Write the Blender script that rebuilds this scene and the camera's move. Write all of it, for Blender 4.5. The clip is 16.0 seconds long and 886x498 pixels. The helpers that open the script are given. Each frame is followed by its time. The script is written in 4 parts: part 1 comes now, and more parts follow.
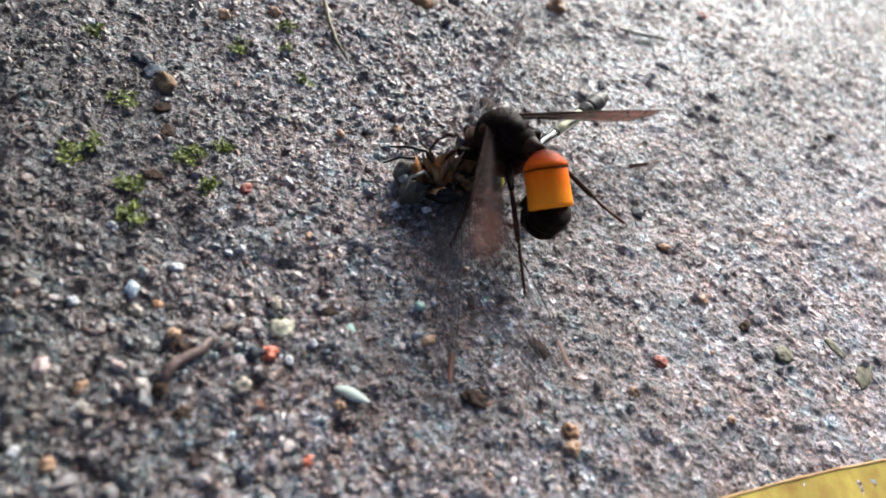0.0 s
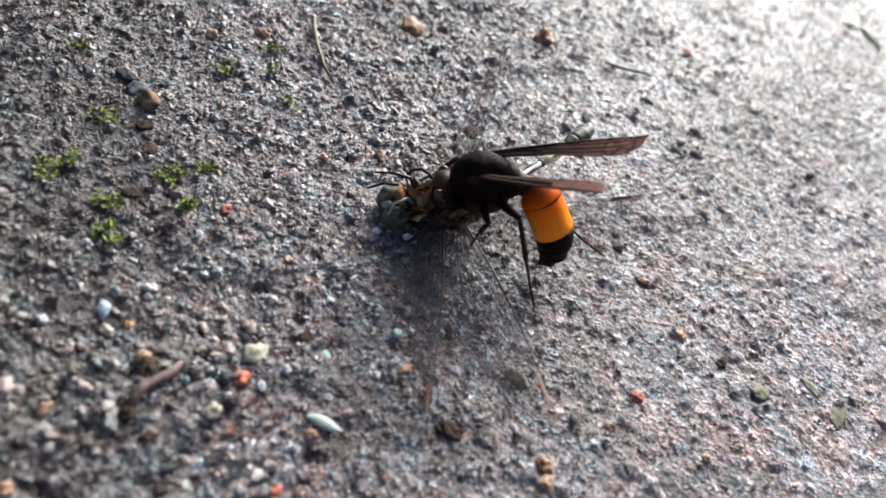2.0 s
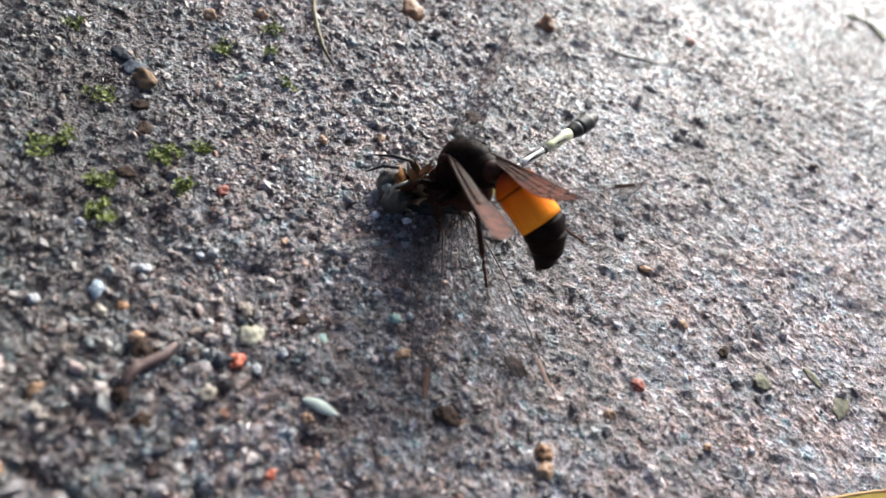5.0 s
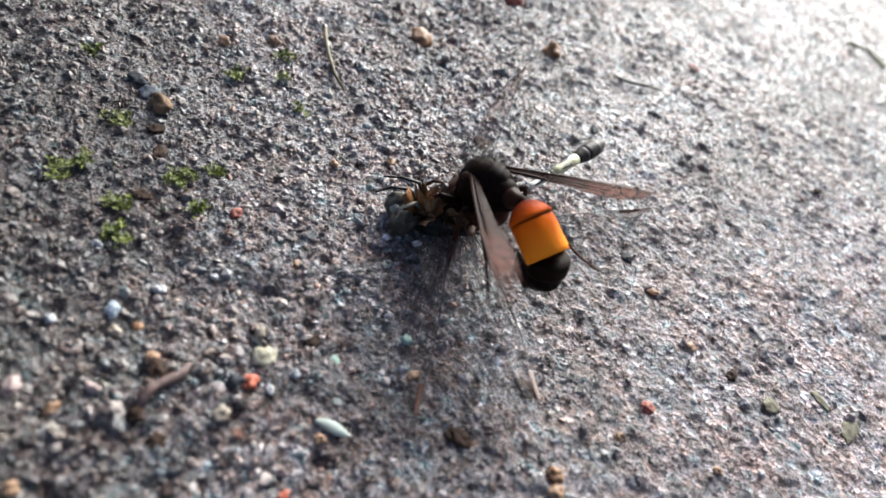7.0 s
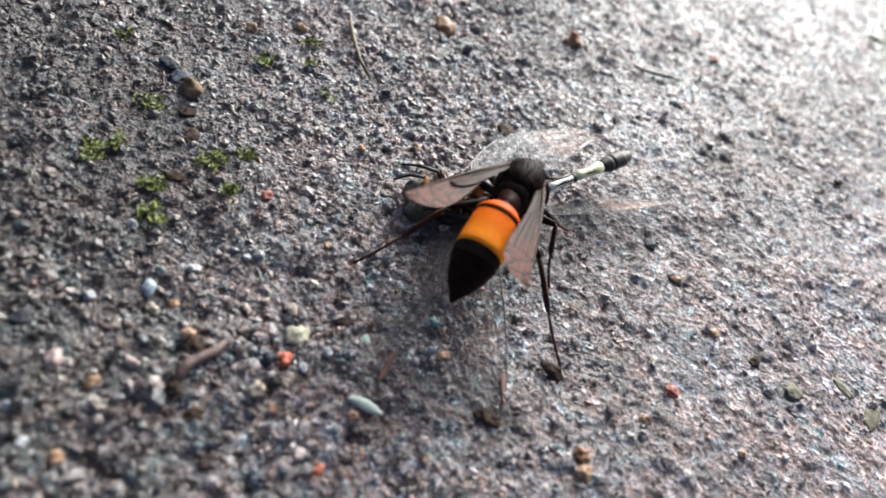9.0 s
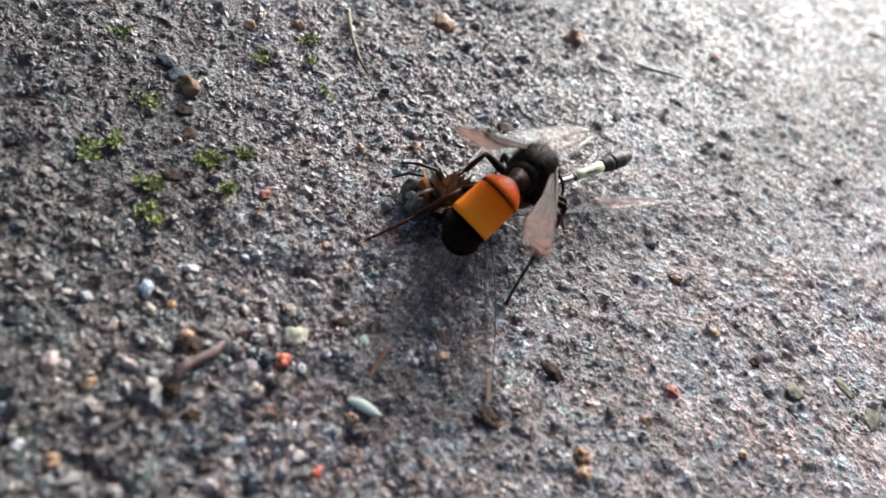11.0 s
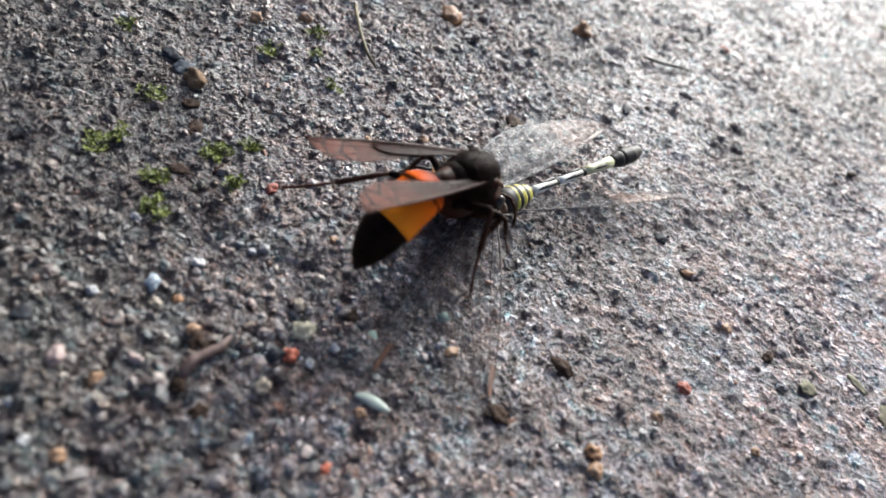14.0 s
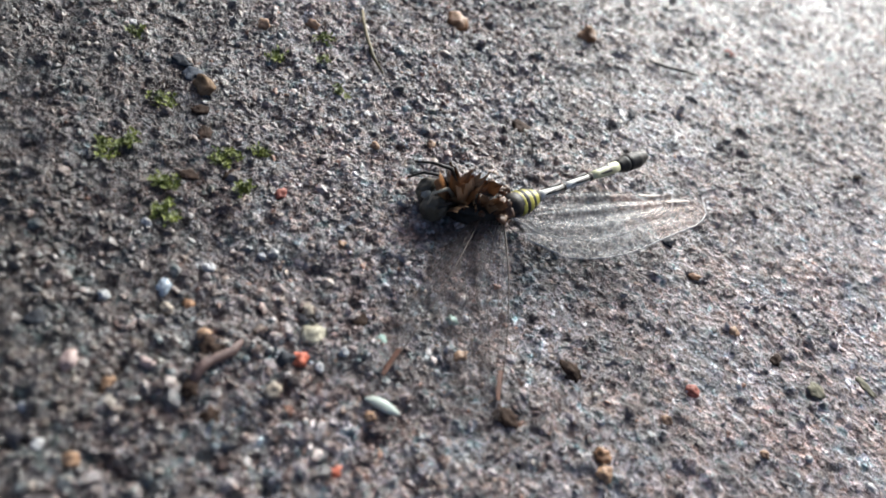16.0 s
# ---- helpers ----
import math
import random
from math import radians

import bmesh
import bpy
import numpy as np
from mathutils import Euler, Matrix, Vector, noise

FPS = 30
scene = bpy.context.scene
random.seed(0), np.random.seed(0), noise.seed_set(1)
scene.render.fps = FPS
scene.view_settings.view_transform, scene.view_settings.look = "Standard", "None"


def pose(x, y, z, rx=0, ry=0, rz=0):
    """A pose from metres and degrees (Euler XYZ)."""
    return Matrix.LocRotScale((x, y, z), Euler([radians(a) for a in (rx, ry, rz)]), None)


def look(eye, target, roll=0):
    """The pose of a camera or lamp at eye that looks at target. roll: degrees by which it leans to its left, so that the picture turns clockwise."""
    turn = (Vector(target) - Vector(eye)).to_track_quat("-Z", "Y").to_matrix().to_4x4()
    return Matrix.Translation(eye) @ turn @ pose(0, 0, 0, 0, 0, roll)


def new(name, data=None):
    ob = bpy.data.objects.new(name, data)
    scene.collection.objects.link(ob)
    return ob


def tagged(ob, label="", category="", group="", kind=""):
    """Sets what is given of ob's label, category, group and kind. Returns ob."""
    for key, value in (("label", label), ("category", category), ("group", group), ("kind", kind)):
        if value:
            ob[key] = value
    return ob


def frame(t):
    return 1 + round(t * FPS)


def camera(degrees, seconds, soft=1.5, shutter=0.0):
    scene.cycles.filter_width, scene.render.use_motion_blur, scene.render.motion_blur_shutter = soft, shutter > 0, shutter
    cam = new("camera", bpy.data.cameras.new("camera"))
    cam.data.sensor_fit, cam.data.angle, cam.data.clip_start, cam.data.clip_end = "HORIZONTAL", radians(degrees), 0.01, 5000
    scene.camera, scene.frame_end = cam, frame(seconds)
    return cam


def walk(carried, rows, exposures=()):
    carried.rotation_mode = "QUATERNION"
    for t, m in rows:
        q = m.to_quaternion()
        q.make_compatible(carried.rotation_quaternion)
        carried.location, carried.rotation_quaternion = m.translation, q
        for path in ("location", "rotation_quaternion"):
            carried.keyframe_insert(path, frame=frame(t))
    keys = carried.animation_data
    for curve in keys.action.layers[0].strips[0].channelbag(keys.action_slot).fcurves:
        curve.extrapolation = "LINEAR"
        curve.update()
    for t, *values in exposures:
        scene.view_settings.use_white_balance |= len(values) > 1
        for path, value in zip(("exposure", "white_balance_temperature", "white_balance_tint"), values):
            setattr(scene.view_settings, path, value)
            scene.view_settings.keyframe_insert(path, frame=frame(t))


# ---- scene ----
MM = 0.001
LENGTH = 16.0

# ---------------------------------------------------------------- camera
cam = camera(65, LENGTH, soft=1.6, shutter=0.9)
cam.data.dof.use_dof = True
cam.data.dof.focus_distance = 0.090
cam.data.dof.aperture_fstop = 21.0
CAMERA_ROWS = [
    (0, 0.01157, -0.03308, 0.06377, 38.267, -15.258, 18.243),
    (0.5, 0.01148, -0.03256, 0.06357, 38.763, -15.927, 18.885),
    (1, 0.01115, -0.03192, 0.06380, 39.342, -16.868, 18.779),
    (1.5, 0.01165, -0.03221, 0.06415, 40.131, -17.486, 18.549),
    (2, 0.01179, -0.03220, 0.06406, 39.924, -17.400, 18.889),
    (2.5, 0.01129, -0.03108, 0.06331, 39.710, -17.558, 18.918),
    (3, 0.01164, -0.03093, 0.06350, 39.571, -17.545, 19.088),
    (3.5, 0.01247, -0.03099, 0.06307, 39.446, -17.659, 19.235),
    (4, 0.01249, -0.03164, 0.06265, 39.414, -17.808, 19.035),
    (6.3, 0.01139, -0.03287, 0.06218, 39.462, -18.035, 19.541),
    (6.5, 0.01133, -0.03326, 0.06214, 40.134, -18.022, 19.406),
    (7, 0.01120, -0.03324, 0.06259, 41.252, -17.931, 19.431),
    (7.5, 0.01114, -0.03318, 0.06258, 41.175, -18.015, 19.713),
    (8, 0.01097, -0.03328, 0.06262, 41.163, -18.076, 19.644),
    (8.5, 0.01007, -0.03410, 0.06221, 40.651, -17.944, 19.915),
    (9, 0.00975, -0.03562, 0.06152, 40.743, -17.785, 20.212),
    (9.2, 0.00900, -0.03538, 0.06186, 40.275, -17.958, 20.647),
    (11.5, 0.00956, -0.03493, 0.06135, 40.431, -17.826, 20.083),
    (12, 0.00940, -0.03486, 0.06132, 40.209, -17.833, 20.335),
    (12.5, 0.00920, -0.03471, 0.06087, 39.621, -17.544, 20.480),
    (13, 0.00882, -0.03390, 0.06098, 39.832, -17.528, 20.473),
    (13.5, 0.00932, -0.03429, 0.06063, 39.934, -17.489, 20.171),
    (14, 0.00916, -0.03467, 0.06046, 40.013, -17.583, 20.429),
    (14.5, 0.00897, -0.03488, 0.06045, 39.889, -17.474, 20.773),
    (15, 0.00854, -0.03484, 0.06012, 39.824, -17.521, 20.908),
    (15.5, 0.00869, -0.03517, 0.05996, 39.858, -17.431, 20.799),
    (16, 0.00876, -0.03514, 0.06052, 40.403, -17.195, 20.463),
]
walk(cam, [(t, pose(*p)) for t, *p in CAMERA_ROWS], [(0, 0.92), (4.0, 0.94), (7.0, 0.93), (9.0, 0.87), (12.5, 0.81), (14.5, 0.74), (16.0, 0.65)])

# ---------------------------------------------------------------- light: bright hazy sky, low over the far side
world = bpy.data.worlds.new("sky")
scene.world = world
world.use_nodes = True
wn = world.node_tree.nodes
sky = wn.new("ShaderNodeTexSky")
sky.sky_type = "NISHITA"
sky.sun_disc = False
sky.sun_elevation = radians(27)
sky.sun_rotation = radians(5)
sky.air_density = 0.55
sky.dust_density = 5.0
wn["Background"].inputs["Strength"].default_value = 0.115
world.node_tree.links.new(sky.outputs["Color"], wn["Background"].inputs["Color"])

sun_data = bpy.data.lights.new("sun", "SUN")
sun_data.energy = 3.9
sun_data.angle = radians(36)
sun_data.color = (0.895, 0.968, 0.99)
sun = new("sun", sun_data)
sun.matrix_world = look((0.078, 0.887, 0.454), (0, 0, 0))


# ---------------------------------------------------------------- materials
def material(name):
    m = bpy.data.materials.new(name)
    m.use_nodes = True
    return m, m.node_tree.nodes, m.node_tree.links, m.node_tree.nodes["Principled BSDF"]


def ramp(nodes, stops, interpolation="LINEAR"):
    r = nodes.new("ShaderNodeValToRGB")
    r.color_ramp.interpolation = interpolation
    while len(r.color_ramp.elements) < len(stops):
        r.color_ramp.elements.new(0.5)
    for e, (p, c) in zip(r.color_ramp.elements, stops):
        e.position, e.color = p, (*c, 1)
    return r


def noise_node(nodes, links, scale, detail=4, coords=None, rough=0.55):
    n = nodes.new("ShaderNodeTexNoise")
    n.inputs["Scale"].default_value, n.inputs["Detail"].default_value = scale, detail
    n.inputs["Roughness"].default_value = rough
    if coords is not None:
        links.new(coords, n.inputs["Vector"])
    return n


def mixed(nodes, links, kind, factor, a, b):
    m = nodes.new("ShaderNodeMix")
    m.data_type, m.blend_type = "RGBA", kind
    for socket, value in ((m.inputs["Factor"], factor), (m.inputs["A"], a), (m.inputs["B"], b)):
        if isinstance(value, bpy.types.NodeSocket):
            links.new(value, socket)
        else:
            socket.default_value = value if isinstance(value, float) else (*value, 1)
    return m.outputs["Result"]


def bumped(nodes, links, bsdf, height, strength, distance):
    b = nodes.new("ShaderNodeBump")
    b.inputs["Strength"].default_value, b.inputs["Distance"].default_value = strength, distance
    links.new(height, b.inputs["Height"])
    links.new(b.outputs["Normal"], bsdf.inputs["Normal"])


def faceted(nodes, links, bsdf, coords, scale, tilt):
    """Crystal faces that each lean their own way, on top of the bump."""
    cell = nodes.new("ShaderNodeTexVoronoi")
    cell.inputs["Scale"].default_value = scale
    links.new(coords, cell.inputs["Vector"])
    lean = nodes.new("ShaderNodeVectorMath")
    lean.operation = "MULTIPLY_ADD"
    links.new(cell.outputs["Color"], lean.inputs[0])
    lean.inputs[1].default_value = (tilt, tilt, tilt)
    lean.inputs[2].default_value = (-tilt / 2, -tilt / 2, -tilt / 2)
    total = nodes.new("ShaderNodeVectorMath")
    total.operation = "ADD"
    links.new(bsdf.inputs["Normal"].links[0].from_socket, total.inputs[0])
    links.new(lean.outputs["Vector"], total.inputs[1])
    unit = nodes.new("ShaderNodeVectorMath")
    unit.operation = "NORMALIZE"
    links.new(total.outputs["Vector"], unit.inputs[0])
    links.new(unit.outputs["Vector"], bsdf.inputs["Normal"])
    links.new(unit.outputs["Vector"], bsdf.inputs["Coat Normal"])


def plain(name, low, high, scale=600, rough=0.5, bump=0.0, spec=0.5, coat=0.0):
    """A two-tone surface with grain at the given scale."""
    m, n, l, b = material(name)
    co = n.new("ShaderNodeTexCoord").outputs["Object"]
    fine = noise_node(n, l, scale, 5, co)
    broad = noise_node(n, l, scale / 7, 3, co)
    r = ramp(n, [(0.3, low), (0.7, high)])
    l.new(fine.outputs["Fac"], r.inputs["Fac"])
    tone = ramp(n, [(0.25, (0.72, 0.72, 0.72)), (0.75, (1.12, 1.12, 1.12))])
    l.new(broad.outputs["Fac"], tone.inputs["Fac"])
    l.new(mixed(n, l, "MULTIPLY", 1.0, r.outputs["Color"], tone.outputs["Color"]), b.inputs["Base Color"])
    b.inputs["Roughness"].default_value = rough
    b.inputs["Specular IOR Level"].default_value = spec
    b.inputs["Coat Weight"].default_value = coat
    if bump:
        bumped(n, l, b, fine.outputs["Fac"], bump, 0.0004)
    return m


def soil_and_painted_light(nodes, links, coords, colour):
    """Brown soil and algae on the worn, mossy part, ragged-edged, darkened further for the dim left."""
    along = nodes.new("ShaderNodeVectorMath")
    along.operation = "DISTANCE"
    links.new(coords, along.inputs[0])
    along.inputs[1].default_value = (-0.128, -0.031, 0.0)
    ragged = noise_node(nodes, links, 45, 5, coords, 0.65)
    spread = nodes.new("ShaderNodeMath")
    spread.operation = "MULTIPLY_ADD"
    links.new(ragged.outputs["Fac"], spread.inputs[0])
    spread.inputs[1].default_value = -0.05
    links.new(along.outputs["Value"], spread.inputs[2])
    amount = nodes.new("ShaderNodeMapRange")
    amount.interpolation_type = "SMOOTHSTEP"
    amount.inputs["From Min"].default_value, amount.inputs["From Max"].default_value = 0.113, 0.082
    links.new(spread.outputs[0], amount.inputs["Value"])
    # deeper than the soil's own tone: the left side's dimness is in this colour
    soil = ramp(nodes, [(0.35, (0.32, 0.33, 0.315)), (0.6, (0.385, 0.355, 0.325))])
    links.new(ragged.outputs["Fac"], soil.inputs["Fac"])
    dimmed_soil = mixed(nodes, links, "MULTIPLY", amount.outputs["Result"], colour, soil.outputs["Color"])
    # pale cement film on the trowelled side, brightened in colour for the stronger light; same ragged border
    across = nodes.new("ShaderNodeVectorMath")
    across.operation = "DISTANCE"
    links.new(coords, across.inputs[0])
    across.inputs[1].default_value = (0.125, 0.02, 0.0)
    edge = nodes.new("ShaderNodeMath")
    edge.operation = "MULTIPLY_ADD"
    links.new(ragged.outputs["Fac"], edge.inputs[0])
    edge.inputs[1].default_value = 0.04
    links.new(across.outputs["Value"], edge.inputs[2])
    lit_skin = nodes.new("ShaderNodeMapRange")
    lit_skin.interpolation_type = "SMOOTHSTEP"
    lit_skin.inputs["From Min"].default_value, lit_skin.inputs["From Max"].default_value = 0.118, 0.085
    links.new(edge.outputs[0], lit_skin.inputs["Value"])
    return mixed(nodes, links, "MULTIPLY", lit_skin.outputs["Result"], dimmed_soil, (1.44, 1.42, 1.46))


def mottled(nodes, links, coords, colour):
    """Pink, brown, teal and purple mineral blotches in the aggregate, a millimetre or two and a centimetre across."""
    small = noise_node(nodes, links, 560, 3, coords, 0.6)
    hue = ramp(nodes, [(0.30, (0.56, 0.88, 0.91)), (0.39, (0.98, 1.06, 1.08)), (0.45, (1.36, 1.18, 1.19)), (0.51, (0.98, 0.96, 0.97)), (0.56, (1.0, 0.80, 0.73)), (0.64, (0.40, 0.29, 0.27))])
    links.new(small.outputs["Fac"], hue.inputs["Fac"])
    large = noise_node(nodes, links, 130, 4, coords, 0.62)
    wash = ramp(nodes, [(0.32, (0.66, 0.82, 0.84)), (0.45, (1.04, 1.10, 1.10)), (0.54, (1.12, 1.09, 1.07)), (0.62, (0.96, 0.86, 0.80)), (0.72, (0.62, 0.50, 0.43))])
    links.new(large.outputs["Fac"], wash.inputs["Fac"])
    patch = noise_node(nodes, links, 48, 4, coords, 0.6)
    worn = ramp(nodes, [(0.34, (0.66, 0.63, 0.61)), (0.47, (0.98, 0.98, 0.98)), (0.62, (1.20, 1.22, 1.25))])
    links.new(patch.outputs["Fac"], worn.inputs["Fac"])
    tinted = mixed(nodes, links, "MULTIPLY", 1.0, mixed(nodes, links, "MULTIPLY", 1.0, colour, hue.outputs["Color"]), wash.outputs["Color"])
    return mixed(nodes, links, "MULTIPLY", 1.0, tinted, worn.outputs["Color"])


def gaster_material():
    m, n, l, b = material("orange_chitin")
    co = n.new("ShaderNodeTexCoord").outputs["Object"]
    sep = n.new("ShaderNodeSeparateXYZ")
    l.new(co, sep.inputs["Vector"])
    blot = noise_node(n, l, 420, 4, co)
    shifted = n.new("ShaderNodeMath")
    shifted.operation = "MULTIPLY_ADD"
    l.new(blot.outputs["Fac"], shifted.inputs[0])
    shifted.inputs[1].default_value = 0.0016
    l.new(sep.outputs["X"], shifted.inputs[2])
    run = n.new("ShaderNodeMapRange")
    run.inputs["From Min"].default_value, run.inputs["From Max"].default_value = 0.0004, -0.0058
    l.new(shifted.outputs[0], run.inputs["Value"])
    tint = ramp(n, [(0.0, (0.13, 0.014, 0.004)), (0.2, (0.50, 0.07, 0.004)), (0.45, (0.86, 0.15, 0.006)), (1.0, (1.0, 0.29, 0.02))])
    l.new(run.outputs["Result"], tint.inputs["Fac"])
    l.new(tint.outputs["Color"], b.inputs["Base Color"])
    b.inputs["Roughness"].default_value = 0.5
    b.inputs["Specular IOR Level"].default_value = 0.06
    bumped(n, l, b, noise_node(n, l, 1800, 4, co).outputs["Fac"], 0.15, 0.0003)
    return m


def concrete_material():
    m, n, l, b = material("worn_concrete")
    co = n.new("ShaderNodeTexCoord").outputs["Object"]
    sand = n.new("ShaderNodeTexVoronoi")
    sand.inputs["Scale"].default_value = 1300
    warp = noise_node(n, l, 900, 3, co)
    moved = n.new("ShaderNodeVectorMath")
    moved.operation = "MULTIPLY_ADD"
    l.new(warp.outputs["Color"], moved.inputs[0])
    moved.inputs[1].default_value = (0.0006, 0.0006, 0.0006)
    l.new(co, moved.inputs[2])
    l.new(moved.outputs["Vector"], sand.inputs["Vector"])
    sep = n.new("ShaderNodeSeparateColor")
    l.new(sand.outputs["Color"], sep.inputs["Color"])
    specks = ramp(n, [(0.0, (0.06, 0.057, 0.058)), (0.2, (0.14, 0.13, 0.128)), (0.45, (0.205, 0.19, 0.195)), (0.7, (0.27, 0.252, 0.262)),
                      (0.86, (0.30, 0.235, 0.20)), (0.95, (0.5, 0.49, 0.48)), (1.0, (0.68, 0.68, 0.68))])
    l.new(sep.outputs["Red"], specks.inputs["Fac"])
    broad = noise_node(n, l, 38, 5, co, 0.6)
    stains = ramp(n, [(0.3, (0.80, 0.76, 0.74)), (0.5, (0.95, 0.95, 0.95)), (0.72, (1.1, 1.12, 1.14))])
    l.new(broad.outputs["Fac"], stains.inputs["Fac"])
    grit = noise_node(n, l, 3200, 4, co, 0.7)
    tone = ramp(n, [(0.25, (0.36, 0.35, 0.35)), (0.5, (0.8, 0.8, 0.8)), (0.75, (1.25, 1.23, 1.2))])
    l.new(grit.outputs["Fac"], tone.inputs["Fac"])
    colour = mixed(n, l, "MULTIPLY", 1.0, specks.outputs["Color"], stains.outputs["Color"])
    colour = mottled(n, l, co, colour)
    layer = n.new("ShaderNodeAttribute")
    layer.attribute_name = "crust"
    colour = mixed(n, l, "MULTIPLY", layer.outputs["Fac"], mixed(n, l, "MULTIPLY", 1.0, colour, (1.12, 1.17, 1.23)), (0.95, 0.85, 0.81))
    l.new(soil_and_painted_light(n, l, co, mixed(n, l, "MULTIPLY", 1.0, colour, tone.outputs["Color"])), b.inputs["Base Color"])
    damp = noise_node(n, l, 420, 4, co)
    gloss = ramp(n, [(0.3, (0.26, 0.26, 0.26)), (0.7, (0.62, 0.62, 0.62))])
    l.new(damp.outputs["Fac"], gloss.inputs["Fac"])
    l.new(gloss.outputs["Color"], b.inputs["Roughness"])
    height = n.new("ShaderNodeMath")
    height.operation = "ADD"
    l.new(grit.outputs["Fac"], height.inputs[0])
    l.new(sand.outputs["Distance"], height.inputs[1])
    b.inputs["Specular IOR Level"].default_value = 0.8
    b.inputs["Coat Weight"].default_value = 0.2
    b.inputs["Coat Roughness"].default_value = 0.33
    bumped(n, l, b, height.outputs[0], 1.0, 0.0007)
    faceted(n, l, b, moved.outputs["Vector"], 2300, 0.36)
    return m


def grain_material():
    m, n, l, b = material("sand_grains")
    co = n.new("ShaderNodeTexCoord").outputs["Object"]
    geo = n.new("ShaderNodeNewGeometry")
    tint = ramp(n, [(0.0, (0.05, 0.045, 0.046)), (0.08, (0.11, 0.10, 0.10)), (0.17, (0.17, 0.165, 0.165)), (0.26, (0.27, 0.255, 0.255)), (0.34, (0.15, 0.105, 0.085)),
                    (0.40, (0.23, 0.235, 0.235)), (0.48, (0.33, 0.27, 0.25)), (0.55, (0.31, 0.30, 0.305)), (0.62, (0.16, 0.19, 0.20)), (0.68, (0.32, 0.28, 0.235)),
                    (0.74, (0.13, 0.10, 0.09)), (0.80, (0.29, 0.29, 0.30)), (0.87, (0.37, 0.345, 0.34)), (0.925, (0.33, 0.19, 0.13)), (0.945, (0.26, 0.25, 0.25)), (0.985, (0.75, 0.75, 0.77))], "CONSTANT")
    l.new(geo.outputs["Random Per Island"], tint.inputs["Fac"])
    fine = noise_node(n, l, 2600, 5, co, 0.65)
    tone = ramp(n, [(0.25, (0.5, 0.49, 0.48)), (0.75, (1.1, 1.08, 1.06))])
    l.new(fine.outputs["Fac"], tone.inputs["Fac"])
    l.new(soil_and_painted_light(n, l, co, mottled(n, l, co, mixed(n, l, "MULTIPLY", 1.0, tint.outputs["Color"], tone.outputs["Color"]))), b.inputs["Base Color"])
    b.inputs["Roughness"].default_value = 0.36
    b.inputs["Specular IOR Level"].default_value = 0.7
    b.inputs["Coat Weight"].default_value = 0.12
    b.inputs["Coat Roughness"].default_value = 0.2
    bumped(n, l, b, fine.outputs["Fac"], 0.6, 0.0003)
    return m


def membrane(name, tint, vein, cells, clear, rough=0.22, vein_width=0.06, strong=0.25, shine=0.6, dark_root=0.0):
    """Insect wing: a thin tinted film, netted with veins."""
    m, n, l, b = material(name)
    co = n.new("ShaderNodeTexCoord").outputs["Object"]
    net = n.new("ShaderNodeTexVoronoi")
    net.feature = "DISTANCE_TO_EDGE"
    net.inputs["Scale"].default_value = cells
    l.new(co, net.inputs["Vector"])
    line = ramp(n, [(0.0, (1, 1, 1)), (vein_width, (1, 1, 1)), (vein_width * 1.6, (0, 0, 0))])
    l.new(net.outputs["Distance"], line.inputs["Fac"])
    cloudy = noise_node(n, l, cells / 5, 3, co)
    film = ramp(n, [(0.3, tint), (0.7, tuple(min(1, c * 1.5) for c in tint))])
    l.new(cloudy.outputs["Fac"], film.inputs["Fac"])
    l.new(mixed(n, l, "MIX", line.outputs["Color"], film.outputs["Color"], vein), b.inputs["Base Color"])
    alpha = n.new("ShaderNodeMapRange")
    alpha.inputs["To Min"].default_value, alpha.inputs["To Max"].default_value = clear, strong
    l.new(line.outputs["Color"], alpha.inputs["Value"])
    l.new(alpha.outputs["Result"], b.inputs["Alpha"])
    if dark_root:   # thick smoky pigment from the root to mid-wing
        sep = n.new("ShaderNodeSeparateXYZ")
        l.new(co, sep.inputs["Vector"])
        reach = n.new("ShaderNodeMapRange")
        reach.interpolation_type = "SMOOTHSTEP"
        reach.inputs["From Min"].default_value, reach.inputs["From Max"].default_value = dark_root, dark_root * 0.35
        l.new(sep.outputs["X"], reach.inputs["Value"])
        l.new(mixed(n, l, "MIX", reach.outputs["Result"], b.inputs["Base Color"].links[0].from_socket, (0.018, 0.008, 0.006)), b.inputs["Base Color"])
        thick = n.new("ShaderNodeMath")
        thick.operation = "MAXIMUM"
        l.new(alpha.outputs["Result"], thick.inputs[0])
        l.new(reach.outputs["Result"], thick.inputs[1])
        l.new(thick.outputs[0], b.inputs["Alpha"])
    b.inputs["Roughness"].default_value = rough
    b.inputs["Specular IOR Level"].default_value = shine
    bumped(n, l, b, net.outputs["Distance"], 0.4, 0.0002)
    return m


CONCRETE, GRAINS = concrete_material(), grain_material()
CHITIN = plain("dark_chitin", (0.003, 0.0014, 0.0011), (0.014, 0.0058, 0.004), 900, 0.55, 0.3, 0.045)
CHITIN_BROWN = plain("brown_chitin", (0.016, 0.006, 0.0035), (0.05, 0.017, 0.009), 900, 0.5, 0.2, 0.1)
LEG_RUST = plain("rusty_chitin", (0.035, 0.011, 0.006), (0.10, 0.034, 0.02), 900, 0.5, 0.2, 0.15)
ORANGE = gaster_material()
EYE_DARK = plain("compound_eye", (0.012, 0.007, 0.005), (0.03, 0.016, 0.01), 3000, 0.25)
WING_BROWN = membrane("smoky_wing", (0.072, 0.021, 0.013), (0.03, 0.010, 0.007), 420, 0.85, 0.5, 0.05, 0.88, 0.06, dark_root=0.0155)
